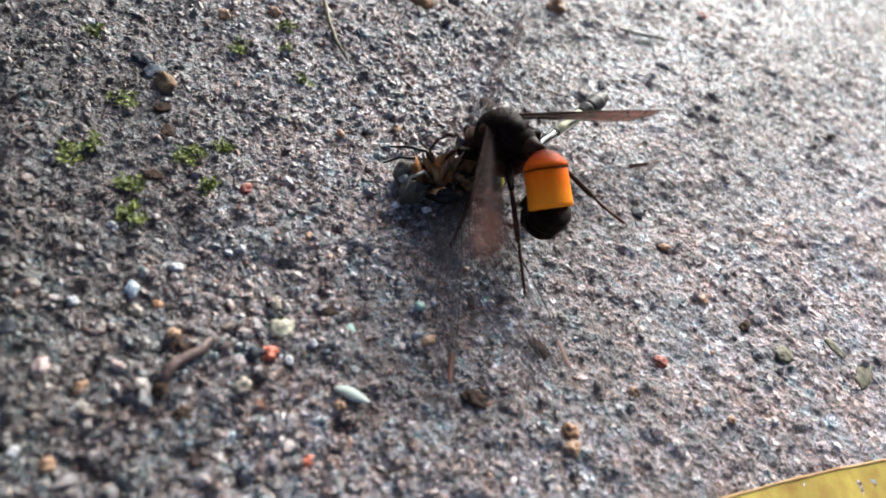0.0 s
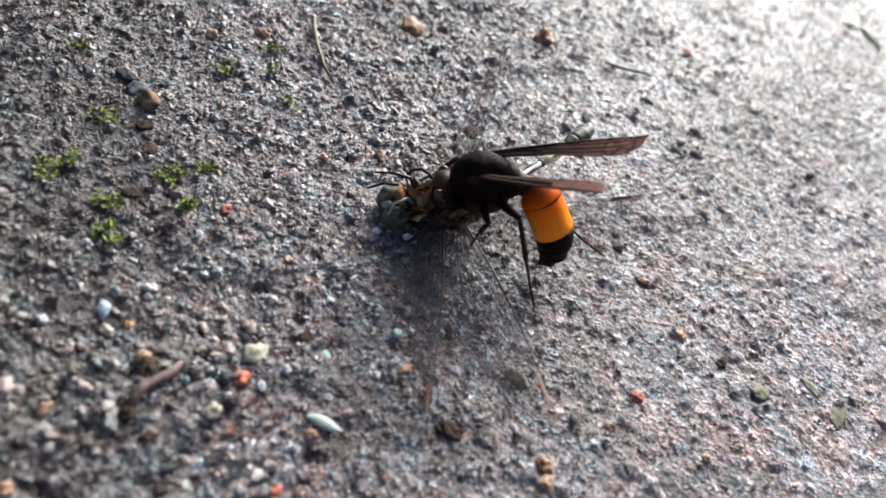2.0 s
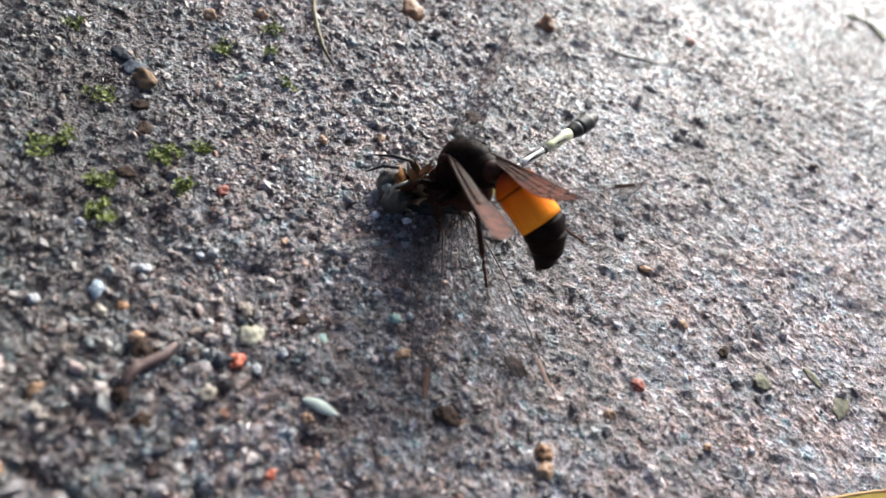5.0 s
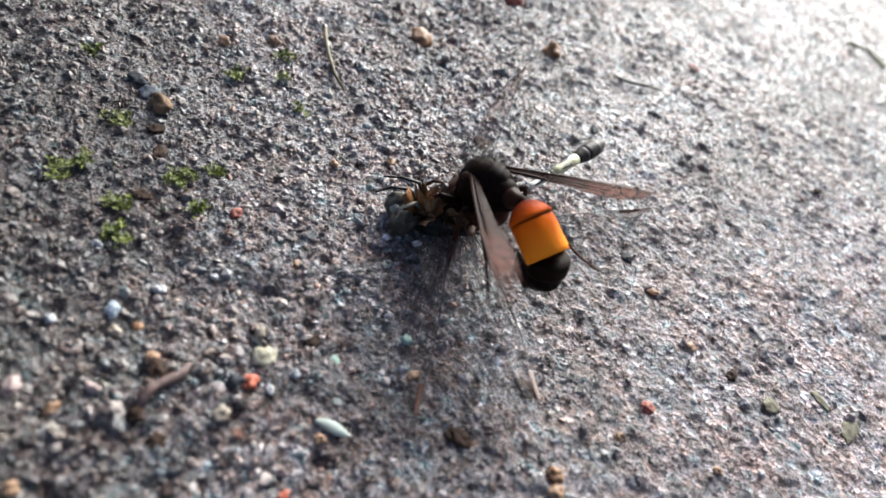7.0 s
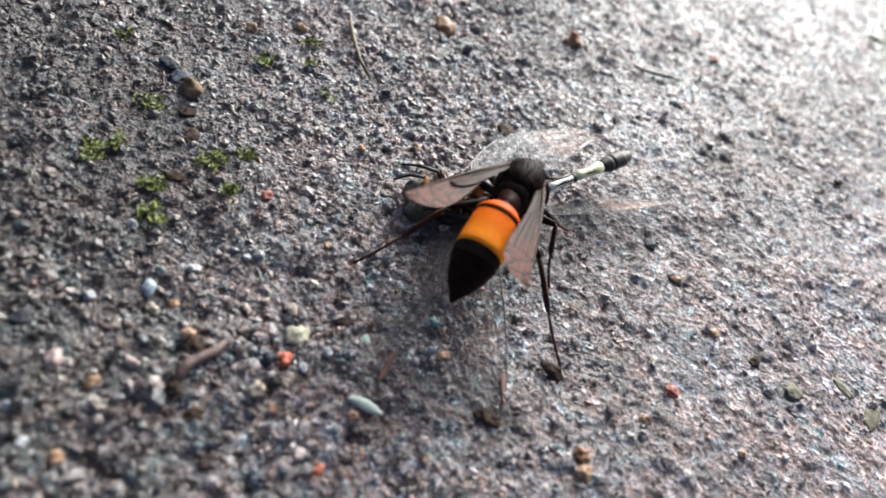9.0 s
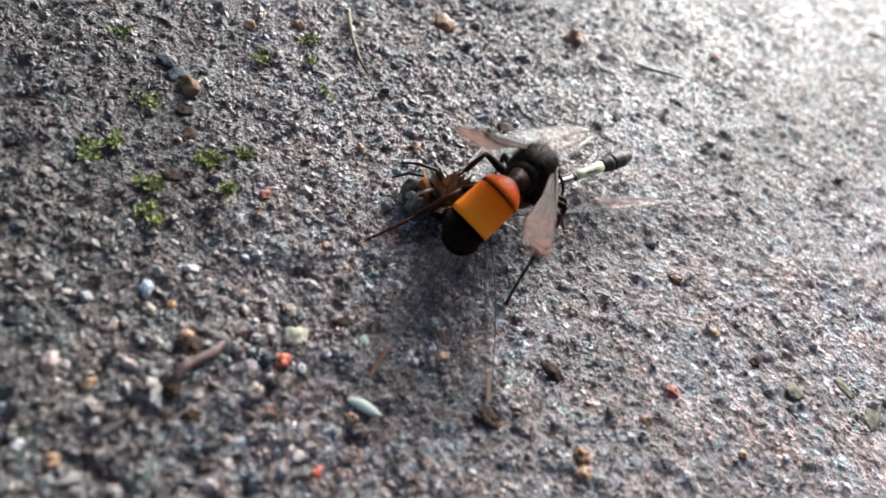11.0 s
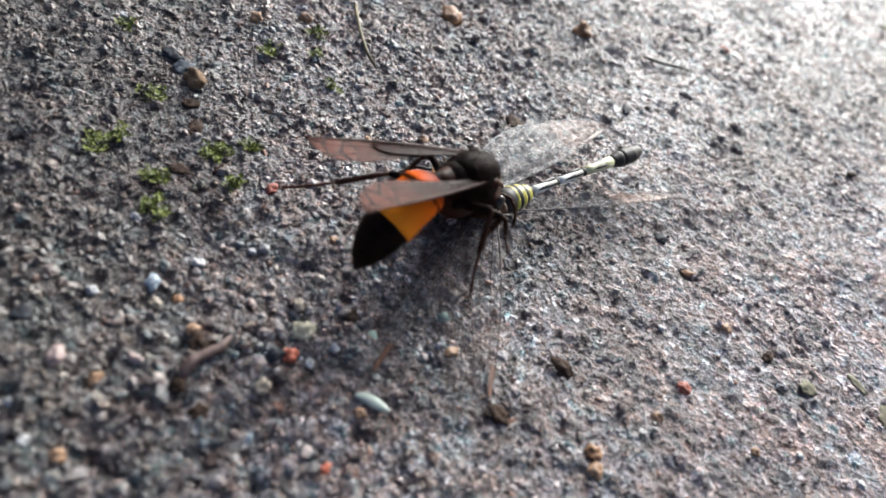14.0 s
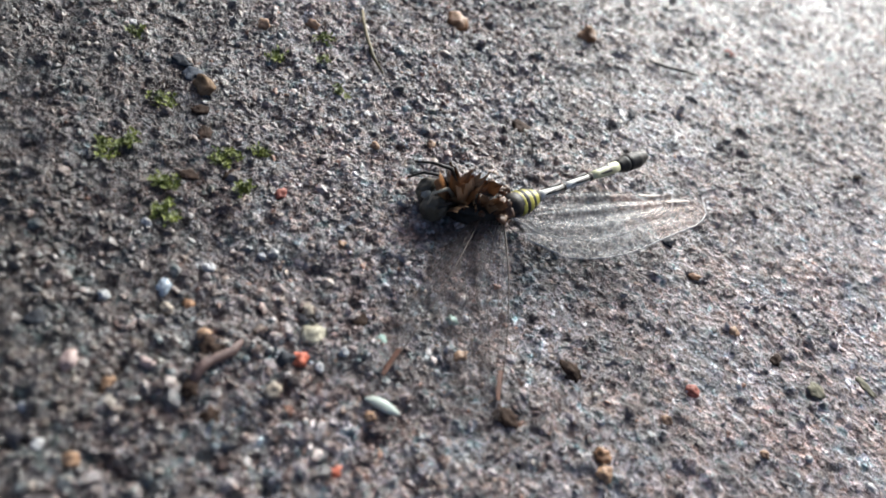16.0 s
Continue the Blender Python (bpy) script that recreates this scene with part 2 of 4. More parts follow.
WING_CLEAR = membrane("clear_wing", (0.30, 0.27, 0.275), (0.05, 0.038, 0.032), 1300, 0.035, 0.2, 0.045, 0.17, 0.36)
WING_PALE = membrane("pale_wing", (0.34, 0.34, 0.37), (0.03, 0.025, 0.024), 1200, 0.035, 0.25, 0.06, 0.36, 0.3)
WING_AMBER = membrane("amber_wing", (0.34, 0.19, 0.14), (0.10, 0.05, 0.035), 1200, 0.14, 0.25, 0.06, 0.34, 0.25)
VEIN = plain("wing_vein", (0.03, 0.021, 0.017), (0.10, 0.072, 0.058), 900, 0.4, 0.1, 0.3)
WING_VEIN = plain("brown_vein", (0.018, 0.007, 0.005), (0.05, 0.019, 0.013), 500, 0.55, 0.1, 0.12)
VEIN_PALE = plain("pale_vein", (0.08, 0.066, 0.06), (0.17, 0.15, 0.14), 900, 0.4, 0.1, 0.3)
WING_RIM = plain("white_wing_rim", (0.22, 0.21, 0.21), (0.42, 0.42, 0.42), 900, 0.3)
STIGMA = plain("wing_spot", (0.08, 0.03, 0.015), (0.16, 0.06, 0.03), 900, 0.4)
EYE_GREEN = plain("green_eye", (0.014, 0.012, 0.009), (0.095, 0.088, 0.066), 330, 0.35, 0.1, 0.35)
BODY_DARK = plain("dark_body", (0.008, 0.0075, 0.007), (0.03, 0.026, 0.022), 900, 0.5, 0.2, 0.25)
BODY_YELLOW = plain("yellow_body", (0.30, 0.27, 0.04), (0.56, 0.52, 0.10), 900, 0.4, 0.1)
BODY_PALE = plain("pale_body", (0.55, 0.54, 0.48), (0.8, 0.8, 0.74), 900, 0.38, 0.1)
BODY_CREAM = plain("cream_body", (0.5, 0.49, 0.27), (0.7, 0.69, 0.44), 900, 0.4, 0.1)
FLESH = plain("torn_flesh", (0.03, 0.013, 0.006), (0.18, 0.085, 0.038), 700, 0.5, 0.6)
SHELL = plain("torn_shell", (0.09, 0.045, 0.022), (0.40, 0.25, 0.14), 480, 0.42, 0.5)
LEG_PALE = plain("pale_leg", (0.24, 0.21, 0.15), (0.42, 0.38, 0.29), 700, 0.5, 0.2)
FLESH_AMBER = plain("amber_flesh", (0.15, 0.06, 0.022), (0.36, 0.17, 0.065), 800, 0.35, 0.4)
MOSS = plain("moss_leaf", (0.04, 0.062, 0.010), (0.27, 0.31, 0.04), 1100, 0.5, 0.2)
LEAF = plain("yellow_leaf", (0.30, 0.17, 0.03), (0.50, 0.40, 0.07), 330, 0.55, 0.3, 0.3)
LEAF_RIM = plain("leaf_rim", (0.26, 0.12, 0.04), (0.50, 0.34, 0.13), 420, 0.6, 0.3, 0.3)
TWIG = plain("red_brown_bark", (0.07, 0.04, 0.035), (0.19, 0.12, 0.105), 700, 0.6, 0.6)
STRAW = plain("dry_straw", (0.10, 0.08, 0.035), (0.22, 0.175, 0.09), 900, 0.6, 0.4)


# ---------------------------------------------------------------- mesh helpers
def part(name, bm, mat, parent=None, label=""):
    """Links a bmesh as one mesh object under a thing or a part."""
    me = bpy.data.meshes.new(name)
    bm.to_mesh(me)
    bm.free()
    me.materials.append(mat)
    me.polygons.foreach_set("use_smooth", [True] * len(me.polygons))
    ob = new(name, me)
    ob.parent = parent
    return tagged(ob, label)


def tube(bm, points, radii, sides=8, squash=1.0, tip=True):
    """A closed tube along points, with a radius at each; squash flattens it across its own up direction."""
    points = [Vector(p) for p in points]
    rings = []
    up = Vector((0, 0, 1))
    for i, p in enumerate(points):
        along = (points[min(i + 1, len(points) - 1)] - points[max(i - 1, 0)]).normalized()
        ref = up if abs(along.dot(up)) < 0.95 else Vector((1, 0, 0))
        side = ref.cross(along).normalized()
        top = along.cross(side)
        rings.append([bm.verts.new(p + (side * math.cos(a) + top * math.sin(a) * squash) * radii[i])
                      for a in (2 * math.pi * k / sides for k in range(sides))])
    for a, b in zip(rings, rings[1:]):
        for k in range(sides):
            bm.faces.new((a[k], a[(k + 1) % sides], b[(k + 1) % sides], b[k]))
    if tip:
        bm.faces.new(rings[0][::-1])
        bm.faces.new(rings[-1])
    return bm


def blob(bm, centre, radii, seed=0.0, rough=0.0, freq=1.0, cuts=3, turn=None):
    """An ellipsoid, made uneven by noise."""
    made = bmesh.ops.create_icosphere(bm, subdivisions=cuts, radius=1.0)["verts"]
    for v in made:
        d = v.co.normalized()
        k = 1 + rough * noise.noise(d * freq + Vector((seed, seed * 1.7, -seed))) if rough else 1
        p = Vector((d.x * radii[0] * k, d.y * radii[1] * k, d.z * radii[2] * k))
        if turn:
            p.rotate(turn)
        v.co = p + Vector(centre)
    return bm


def scaled(points, k=MM):
    return [Vector(p) * k for p in points]


# ---------------------------------------------------------------- ground: one sheet, fine where the camera looks, out to the horizon
def lattice(ix, iy, seed):
    h = (ix.astype(np.int64) * 374761393 + iy.astype(np.int64) * 668265263 + seed * 1442695041) & 0x7FFFFFFF
    h = ((h ^ (h >> 13)) * 1274126177) & 0x7FFFFFFF
    return ((h ^ (h >> 16)) & 0xFFFF) / 65535.0


def value_noise(x, y, size, seed):
    u, v = x / size, y / size
    iu, iv = np.floor(u).astype(np.int64), np.floor(v).astype(np.int64)
    fu, fv = u - iu, v - iv
    fu, fv = fu * fu * (3 - 2 * fu), fv * fv * (3 - 2 * fv)
    a = lattice(iu, iv, seed) * (1 - fu) + lattice(iu + 1, iv, seed) * fu
    b = lattice(iu, iv + 1, seed) * (1 - fu) + lattice(iu + 1, iv + 1, seed) * fu
    return (a * (1 - fv) + b * fv) * 2 - 1


def coarse(x, y):
    """How gritty the surface is, 1 on the worn side to 0.2 on the trowelled side (mm)."""
    s = np.clip((x + 0.2 * y - 8) / 40, 0, 1)
    return 1 - 0.8 * s * s * (3 - 2 * s)


def crust(x, y):
    """Where a crumbly brown crust lies on the slab, 0 to 1."""
    m = value_noise(x, y, 11, 21) + 0.7 * value_noise(x, y, 4.2, 22) + 0.5 * value_noise(x, y, 1.9, 23)
    return np.clip((m + 0.05) / 0.5, 0, 1)


def ground_height(x, y):
    """Height of the concrete in mm at x, y in mm."""
    w = coarse(x, y)
    far = np.clip(1 - (np.hypot(x - 15, y - 50) - 260) / 200, 0, 1)
    h = 0.55 * value_noise(x, y, 19, 1) + (0.28 + 0.2 * w) * value_noise(x, y, 7.3, 2) + 0.20 * w * value_noise(x, y, 4.3, 8)
    along, across = 0.5 * x + 0.87 * y, 0.87 * x - 0.5 * y
    h += (0.08 + 0.18 * w) * value_noise(x + 40, y, 2.6, 3)
    h += 0.12 * (1 - w) * value_noise(across * 0.4, along, 1.0, 6)
    h += (0.07 + 0.13 * w) * value_noise(x, y + 9, 1.15, 4) + (0.13 + 0.07 * w) * value_noise(x, y, 0.7, 5)
    c = crust(x, y)
    h += c * (0.22 + 0.30 * np.abs(value_noise(x + 2, y, 1.5, 24)) + 0.22 * value_noise(x, y + 3, 0.8, 25))
    # pits and crumbs
    near = np.clip((12 - y - 0.5 * np.clip(x, 0, 40)) / 24, 0, 1)
    h -= (0.8 + 0.9 * near) * np.clip(value_noise(x + 3, y, 2.1, 9) - 0.5 + 0.2 * near, 0, 1)
    h += (0.8 + 0.2 * w) * np.clip(value_noise(x, y + 5, 1.8, 10) - 0.48, 0, 1)
    h += 0.4 * (1 - w) * np.clip(value_noise(x + 7, y + 2, 3.4, 11) - 0.45, 0, 1)
    return h * far


def spaced(lo, hi, step, out):
    """Coordinates with an even step from lo to hi, then growing steps out to the horizon."""
    mid = list(np.arange(lo, hi + step / 2, step))
    a, b, s = [], [], step
    p, q = mid[0], mid[-1]
    while q - mid[-1] < out:
        s *= 1.025 if s < 4 else 1.28
        p, q = p - s, q + s
        a.append(p), b.append(q)
    return np.array(a[::-1] + mid + b)


def mesh_from(name, verts, faces, mat, smooth=True):
    me = bpy.data.meshes.new(name)
    verts, faces = np.asarray(verts, np.float32), np.asarray(faces, np.int32)
    me.vertices.add(len(verts))
    me.vertices.foreach_set("co", verts.ravel())
    k = faces.shape[1]
    me.loops.add(faces.size)
    me.loops.foreach_set("vertex_index", faces.ravel())
    me.polygons.add(len(faces))
    me.polygons.foreach_set("loop_start", np.arange(len(faces), dtype=np.int32) * k)
    me.polygons.foreach_set("use_smooth", np.full(len(faces), smooth))
    me.update(calc_edges=True)
    me.validate()
    me.materials.append(mat)
    return new(name, me)


def ground():
    xs, ys = spaced(-66, 90, 0.3, 60000), spaced(-26, 125, 0.32, 60000)
    gx, gy = np.meshgrid(xs, ys)
    gz = ground_height(gx, gy)
    verts = np.stack([gx, gy, gz], -1).reshape(-1, 3) * MM
    n = len(xs)
    i, j = np.meshgrid(np.arange(n - 1), np.arange(len(ys) - 1))
    a = (j * n + i).ravel()
    ob = mesh_from("ground", verts, np.stack([a, a + 1, a + n + 1, a + n], -1), CONCRETE)
    layer = ob.data.attributes.new("crust", "FLOAT", "POINT")
    layer.data.foreach_set("value", crust(gx, gy).ravel().astype(np.float32))
    return tagged(ob, "worn grey concrete surface with exposed sand", "ground", kind="structure")


def scattered(name, count, seed, mean, spread, largest, base, tri, words, thin, smooth):
    """Half-bedded grains, too many to count, denser on the worn side."""
    rng = np.random.default_rng(seed)
    x, y = rng.uniform(-70, 110, count), rng.uniform(-26, 215, count)
    seen = (y < 88 + 1.15 * (x + 12)) & (y > 0.62 * x - 33) & (y > -1.25 * x - 58)
    w = coarse(x, y)
    keep = seen & (rng.random(count) < thin + (1 - thin) * w)
    x, y, w = x[keep], y[keep], w[keep]
    n, k = len(x), len(base)
    near = np.clip((12 - y - 0.5 * np.clip(x, 0, 40)) / 24, 0, 1)
    size = np.minimum(np.exp(rng.normal(mean, spread, n)), largest) * (0.7 + 0.35 * w) * (1 + 0.3 * near)
    z = ground_height(x, y) + size * rng.uniform(-0.7, 0.15, n)
    q = rng.normal(size=(n, 4))
    q /= np.linalg.norm(q, axis=1)[:, None]
    a, b, c, d = q.T
    rot = np.stack([np.stack([1 - 2 * (c * c + d * d), 2 * (b * c - a * d), 2 * (b * d + a * c)], -1),
                    np.stack([2 * (b * c + a * d), 1 - 2 * (b * b + d * d), 2 * (c * d - a * b)], -1),
                    np.stack([2 * (b * d - a * c), 2 * (c * d + a * b), 1 - 2 * (b * b + c * c)], -1)], -2)
    shape = base[None] * rng.uniform(0.7, 1.25, (n, k, 1)) * rng.uniform(0.45, 1.45, (n, 1, 3)) * size[:, None, None]
    verts = np.einsum("nij,nkj->nki", rot, shape) * np.array([1, 1, 0.8]) + np.stack([x, y, z], -1)[:, None]
    faces = tri[None] + k * np.arange(n)[:, None, None]
    ob = mesh_from(name, verts.reshape(-1, 3) * MM, faces.reshape(-1, 3), GRAINS, smooth)
    return tagged(ob, words, "sand", kind="stuff")


def sand():
    t = (1 + 5 ** 0.5) / 2
    ico = np.array([(-1, t, 0), (1, t, 0), (-1, -t, 0), (1, -t, 0), (0, -1, t), (0, 1, t), (0, -1, -t), (0, 1, -t),
                    (t, 0, -1), (t, 0, 1), (-t, 0, -1), (-t, 0, 1)]) / math.hypot(1, t)
    ico_faces = np.array([(0, 11, 5), (0, 5, 1), (0, 1, 7), (0, 7, 10), (0, 10, 11), (1, 5, 9), (5, 11, 4), (11, 10, 2), (10, 7, 6), (7, 1, 8),
                          (3, 9, 4), (3, 4, 2), (3, 2, 6), (3, 6, 8), (3, 8, 9), (4, 9, 5), (2, 4, 11), (6, 2, 10), (8, 6, 7), (9, 8, 1)])
    octa = np.array([(1, 0, 0), (-1, 0, 0), (0, 1, 0), (0, -1, 0), (0, 0, 1), (0, 0, -1)], float)
    octa_faces = np.array([(0, 2, 4), (2, 1, 4), (1, 3, 4), (3, 0, 4), (2, 0, 5), (1, 2, 5), (3, 1, 5), (0, 3, 5)])
    scattered("sand_grains", 500000, 7, -1.95, 0.45, 0.34, octa, octa_faces, "fine mixed grey and brown sand bedded in concrete", 0.34, False)
    scattered("coarse_sand", 74000, 8, -1.25, 0.46, 0.6, ico, ico_faces, "coarse grey, brown and white sand grains", 0.16, False)


def height_at(x, y):
    return float(ground_height(np.array([float(x)]), np.array([float(y)]))[0])


# ---------------------------------------------------------------- small things on the concrete
PEBBLE_PAINTS = {
    "orange": plain("orange_brick", (0.42, 0.08, 0.04), (0.68, 0.20, 0.11), 1300, 0.6, 0.5),
    "white": plain("white_quartz", (0.36, 0.36, 0.36), (0.62, 0.62, 0.62), 900, 0.35, 0.3),
    "blue": plain("pale_blue_stone", (0.26, 0.31, 0.36), (0.44, 0.50, 0.55), 700, 0.4, 0.3),
    "tan": plain("tan_stone", (0.22, 0.18, 0.135), (0.42, 0.355, 0.28), 800, 0.55, 0.4),
    "cream": plain("cream_stone", (0.26, 0.235, 0.16), (0.52, 0.48, 0.36), 900, 0.55, 0.6),
    "brown": plain("brown_stone", (0.19, 0.085, 0.035), (0.40, 0.21, 0.10), 700, 0.6, 0.7),
    "dark": plain("slate_stone", (0.018, 0.020, 0.025), (0.05, 0.055, 0.064), 1100, 0.6, 0.7, 0.15),
    "slate": plain("blue_grey_stone", (0.045, 0.052, 0.064), (0.12, 0.135, 0.16), 1100, 0.65, 0.7, 0.15),
    "pink": plain("dusty_pink_stone", (0.27, 0.19, 0.17), (0.44, 0.34, 0.32), 800, 0.5, 0.4),
    "ochre": plain("ochre_stone", (0.27, 0.145, 0.08), (0.46, 0.29, 0.17), 800, 0.55, 0.4),
    "red": plain("dull_red_stone", (0.24, 0.055, 0.035), (0.40, 0.12, 0.08), 800, 0.6, 0.4),
    "umber": plain("umber_crust", (0.022, 0.014, 0.010), (0.075, 0.047, 0.034), 1100, 0.75, 1.0, 0.1),
    "amber": plain("amber_brown_stone", (0.11, 0.066, 0.036), (0.24, 0.16, 0.10), 900, 0.7, 0.6, 0.15),
    "olive": plain("olive_crust", (0.07, 0.064, 0.035), (0.19, 0.17, 0.105), 800, 0.7, 0.8),
    "green": plain("green_grey_stone", (0.20, 0.32, 0.27), (0.36, 0.48, 0.42), 800, 0.5, 0.3),
}
# x, y in mm, half-sizes in mm, paint, words
QUARTZ = [
    (3.4, 2.8, 0.65, 0.6, 0.5, "white", "round off-white sand pebble on concrete"),
    (-21.6, 6.5, 0.6, 0.55, 0.5, "white", "bright white quartz pebble beside moss"),
    (-2.0, -0.8, 0.32, 0.3, 0.3, "white", "tiny white quartz grain"),
    (2.1, 0.0, 0.6, 0.42, 0.35, "white", "small pinkish white quartz chip"),
    (46.6, 23.4, 0.4, 0.45, 0.35, "white", "tiny white quartz grain"),
    (-19.3, -3.3, 0.55, 0.6, 0.5, "white", "off-white quartz grain on concrete"),
    (-13.1, 4.8, 0.7, 0.6, 0.4, "white", "white quartz flakes on concrete"),
    (-9.4, 9.0, 0.35, 0.5, 0.35, "white", "narrow white quartz chip"),
    (36.8, 26.4, 0.6, 0.3, 0.3, "white", "thin white quartz chip"),
    (54.8, 16.9, 0.45, 0.45, 0.4, "white", "tiny white quartz grain"),
    (62.8, 17.5, 0.75, 0.65, 0.5, "white", "bright white quartz pebble"),
    (13.3, 13.9, 0.42, 0.4, 0.4, "white", "tiny white quartz grain"),
    (-42.1, 32.9, 0.6, 0.6, 0.6, "white", "off-white quartz grain on concrete"),
    (-14.3, -17.8, 0.5, 0.6, 0.5, "white", "white quartz grain on dark grit"),
    (-17.4, -15.7, 0.5, 0.5, 0.4, "white", "bright white quartz grain on concrete"),
    (-6.5, 26.5, 0.5, 0.45, 0.35, "white", "white quartz grain on concrete"),
]
WARM_STONES = [
    (0.0, -0.2, 0.95, 0.85, 0.7, "orange", "small orange brick crumb on worn concrete"),
    (8.7, -2.5, 0.6, 0.6, 0.5, "ochre", "small amber pebble under a pale seed"),
    (45.2, 31.3, 0.7, 0.8, 0.6, "ochre", "small ochre pebble bedded in smooth concrete"),
    (-2.8, 15.0, 0.62, 0.5, 0.5, "ochre", "peach coloured pebble on dark concrete"),
    (-24.8, 50.4, 1.0, 0.8, 0.8, "ochre", "bright ochre pebble beside moss"),
    (32.2, 3.6, 0.9, 0.95, 0.7, "ochre", "orange-brown pebble bedded in concrete"),
    (8.0, -8.4, 0.55, 0.7, 0.5, "orange", "small orange brick crumb on worn concrete"),
    (40.8, 19.3, 0.9, 0.9, 0.5, "red", "pinkish stone chip bedded in concrete"),
    (-9.0, -2.6, 0.75, 0.75, 0.6, "ochre", "ochre pebble on gritty concrete"),
    (-30.0, 45.1, 0.8, 0.8, 0.8, "ochre", "dull ochre pebble on concrete"),
    (-12.2, 18.1, 0.9, 0.7, 0.6, "red", "dull red stone crumb beside moss"),
    (-0.4, 37.8, 0.6, 0.6, 0.5, "ochre", "small orange pebble on concrete"),
    (-6.6, 32.8, 0.6, 0.6, 0.5, "ochre", "small orange pebble on concrete"),
    (1.8, 96.2, 1.8, 1.6, 1.4, "red", "dull reddish stone on concrete"),
    (14.3, 8.6, 1.0, 0.6, 0.5, "ochre", "pale orange crumb on concrete"),
    (-11.4, -17.7, 0.7, 0.7, 0.6, "ochre", "pinkish pebble on gritty concrete"),
    (-13.5, -10.5, 0.8, 0.8, 0.6, "ochre", "ochre pebble on gritty concrete"),
    (-17.1, -10.7, 1.1, 0.8, 0.5, "pink", "dusty pink stone chip on gritty concrete"),
    (-11.2, -7.7, 1.3, 0.5, 0.4, "pink", "long pinkish stone splinter on concrete"),
    (49.7, 15.0, 0.6, 0.6, 0.4, "ochre", "small orange pebble bedded in concrete"),
    (38.1, 13.6, 0.7, 0.6, 0.5, "ochre", "ochre crumb on concrete"),
    (29.6, 100.4, 1.3, 0.8, 0.5, "pink", "pinkish stone bedded in smooth concrete"),
    (40.4, 104.9, 1.5, 1.0, 0.6, "red", "dull red stone bedded in smooth concrete"),
]
SOIL_CRUMBS = [
    (-1.35, -1.0, 1.15, 1.0, 0.8, "dark", "dark blue-grey stone chip beside an orange crumb"),
    (-31.0, 29.4, 1.4, 1.2, 0.6, "slate", "grey-blue stone chip beside a brown pebble"),
    (-33.6, 30.6, 1.5, 1.0, 0.4, "dark", "black stone chip beside a brown pebble"),
    # dark lump in place of a hollow, its colour gives the pit's shade
    (34.7, 42.8, 1.0, 1.1, 0.35, "dark", "dark stone sunk in smooth concrete"),
    (26.3, 13.9, 1.6, 1.2, 0.8, "umber", "dark brown lump sunk in concrete"),
    (-26.9, 24.6, 1.3, 0.9, 0.34, "umber", "dark soil crumb beside a brown pebble"),
    (-24.2, 21.4, 1.5, 1.1, 0.34, "umber", "dark soil crumb among moss"),
    (-21.8, 14.6, 1.2, 0.8, 0.3, "umber", "dark soil crumb between moss clumps"),
    (-18.4, 17.2, 1.0, 0.7, 0.28, "umber", "dark soil crumb beside bright moss"),
    (-7.4, -3.6, 1.4, 1.2, 0.6, "umber", "dark soil crumb beside a dry twig"),
    (3.2, 7.2, 1.1, 0.9, 0.5, "umber", "dark brown crumb bedded in concrete"),
    (21.0, 4.2, 1.5, 1.0, 0.4, "umber", "brown crust spot on concrete"),
    (-22.3, -8.5, 1.1, 0.8, 0.35, "dark", "black stone chip on gritty concrete"),
    (-7.0, -8.2, 1.0, 0.8, 0.5, "umber", "dark crumb at the end of a twig"),
    (-4.2, -9.2, 1.1, 0.8, 0.4, "umber", "dark soil crumb on gritty concrete"),
    # next two: black chips painted as the shade inside long pits
    (24.9, 68.4, 1.6, 0.7, 0.4, "dark", "black stone chip sunk in smooth concrete"),
    (34.4, 80.8, 1.4, 0.8, 0.5, "dark", "black stone chip sunk in smooth concrete"),
    (51.6, 30.6, 1.2, 0.7, 0.4, "umber", "dark brown lump beside lichen"),
    (9.8, 51.5, 2.2, 1.6, 0.5, "umber", "low brown lump bedded in concrete"),
    (66.6, 81.3, 1.2, 0.7, 0.4, "umber", "dark brown lump sunk in smooth concrete"),
]
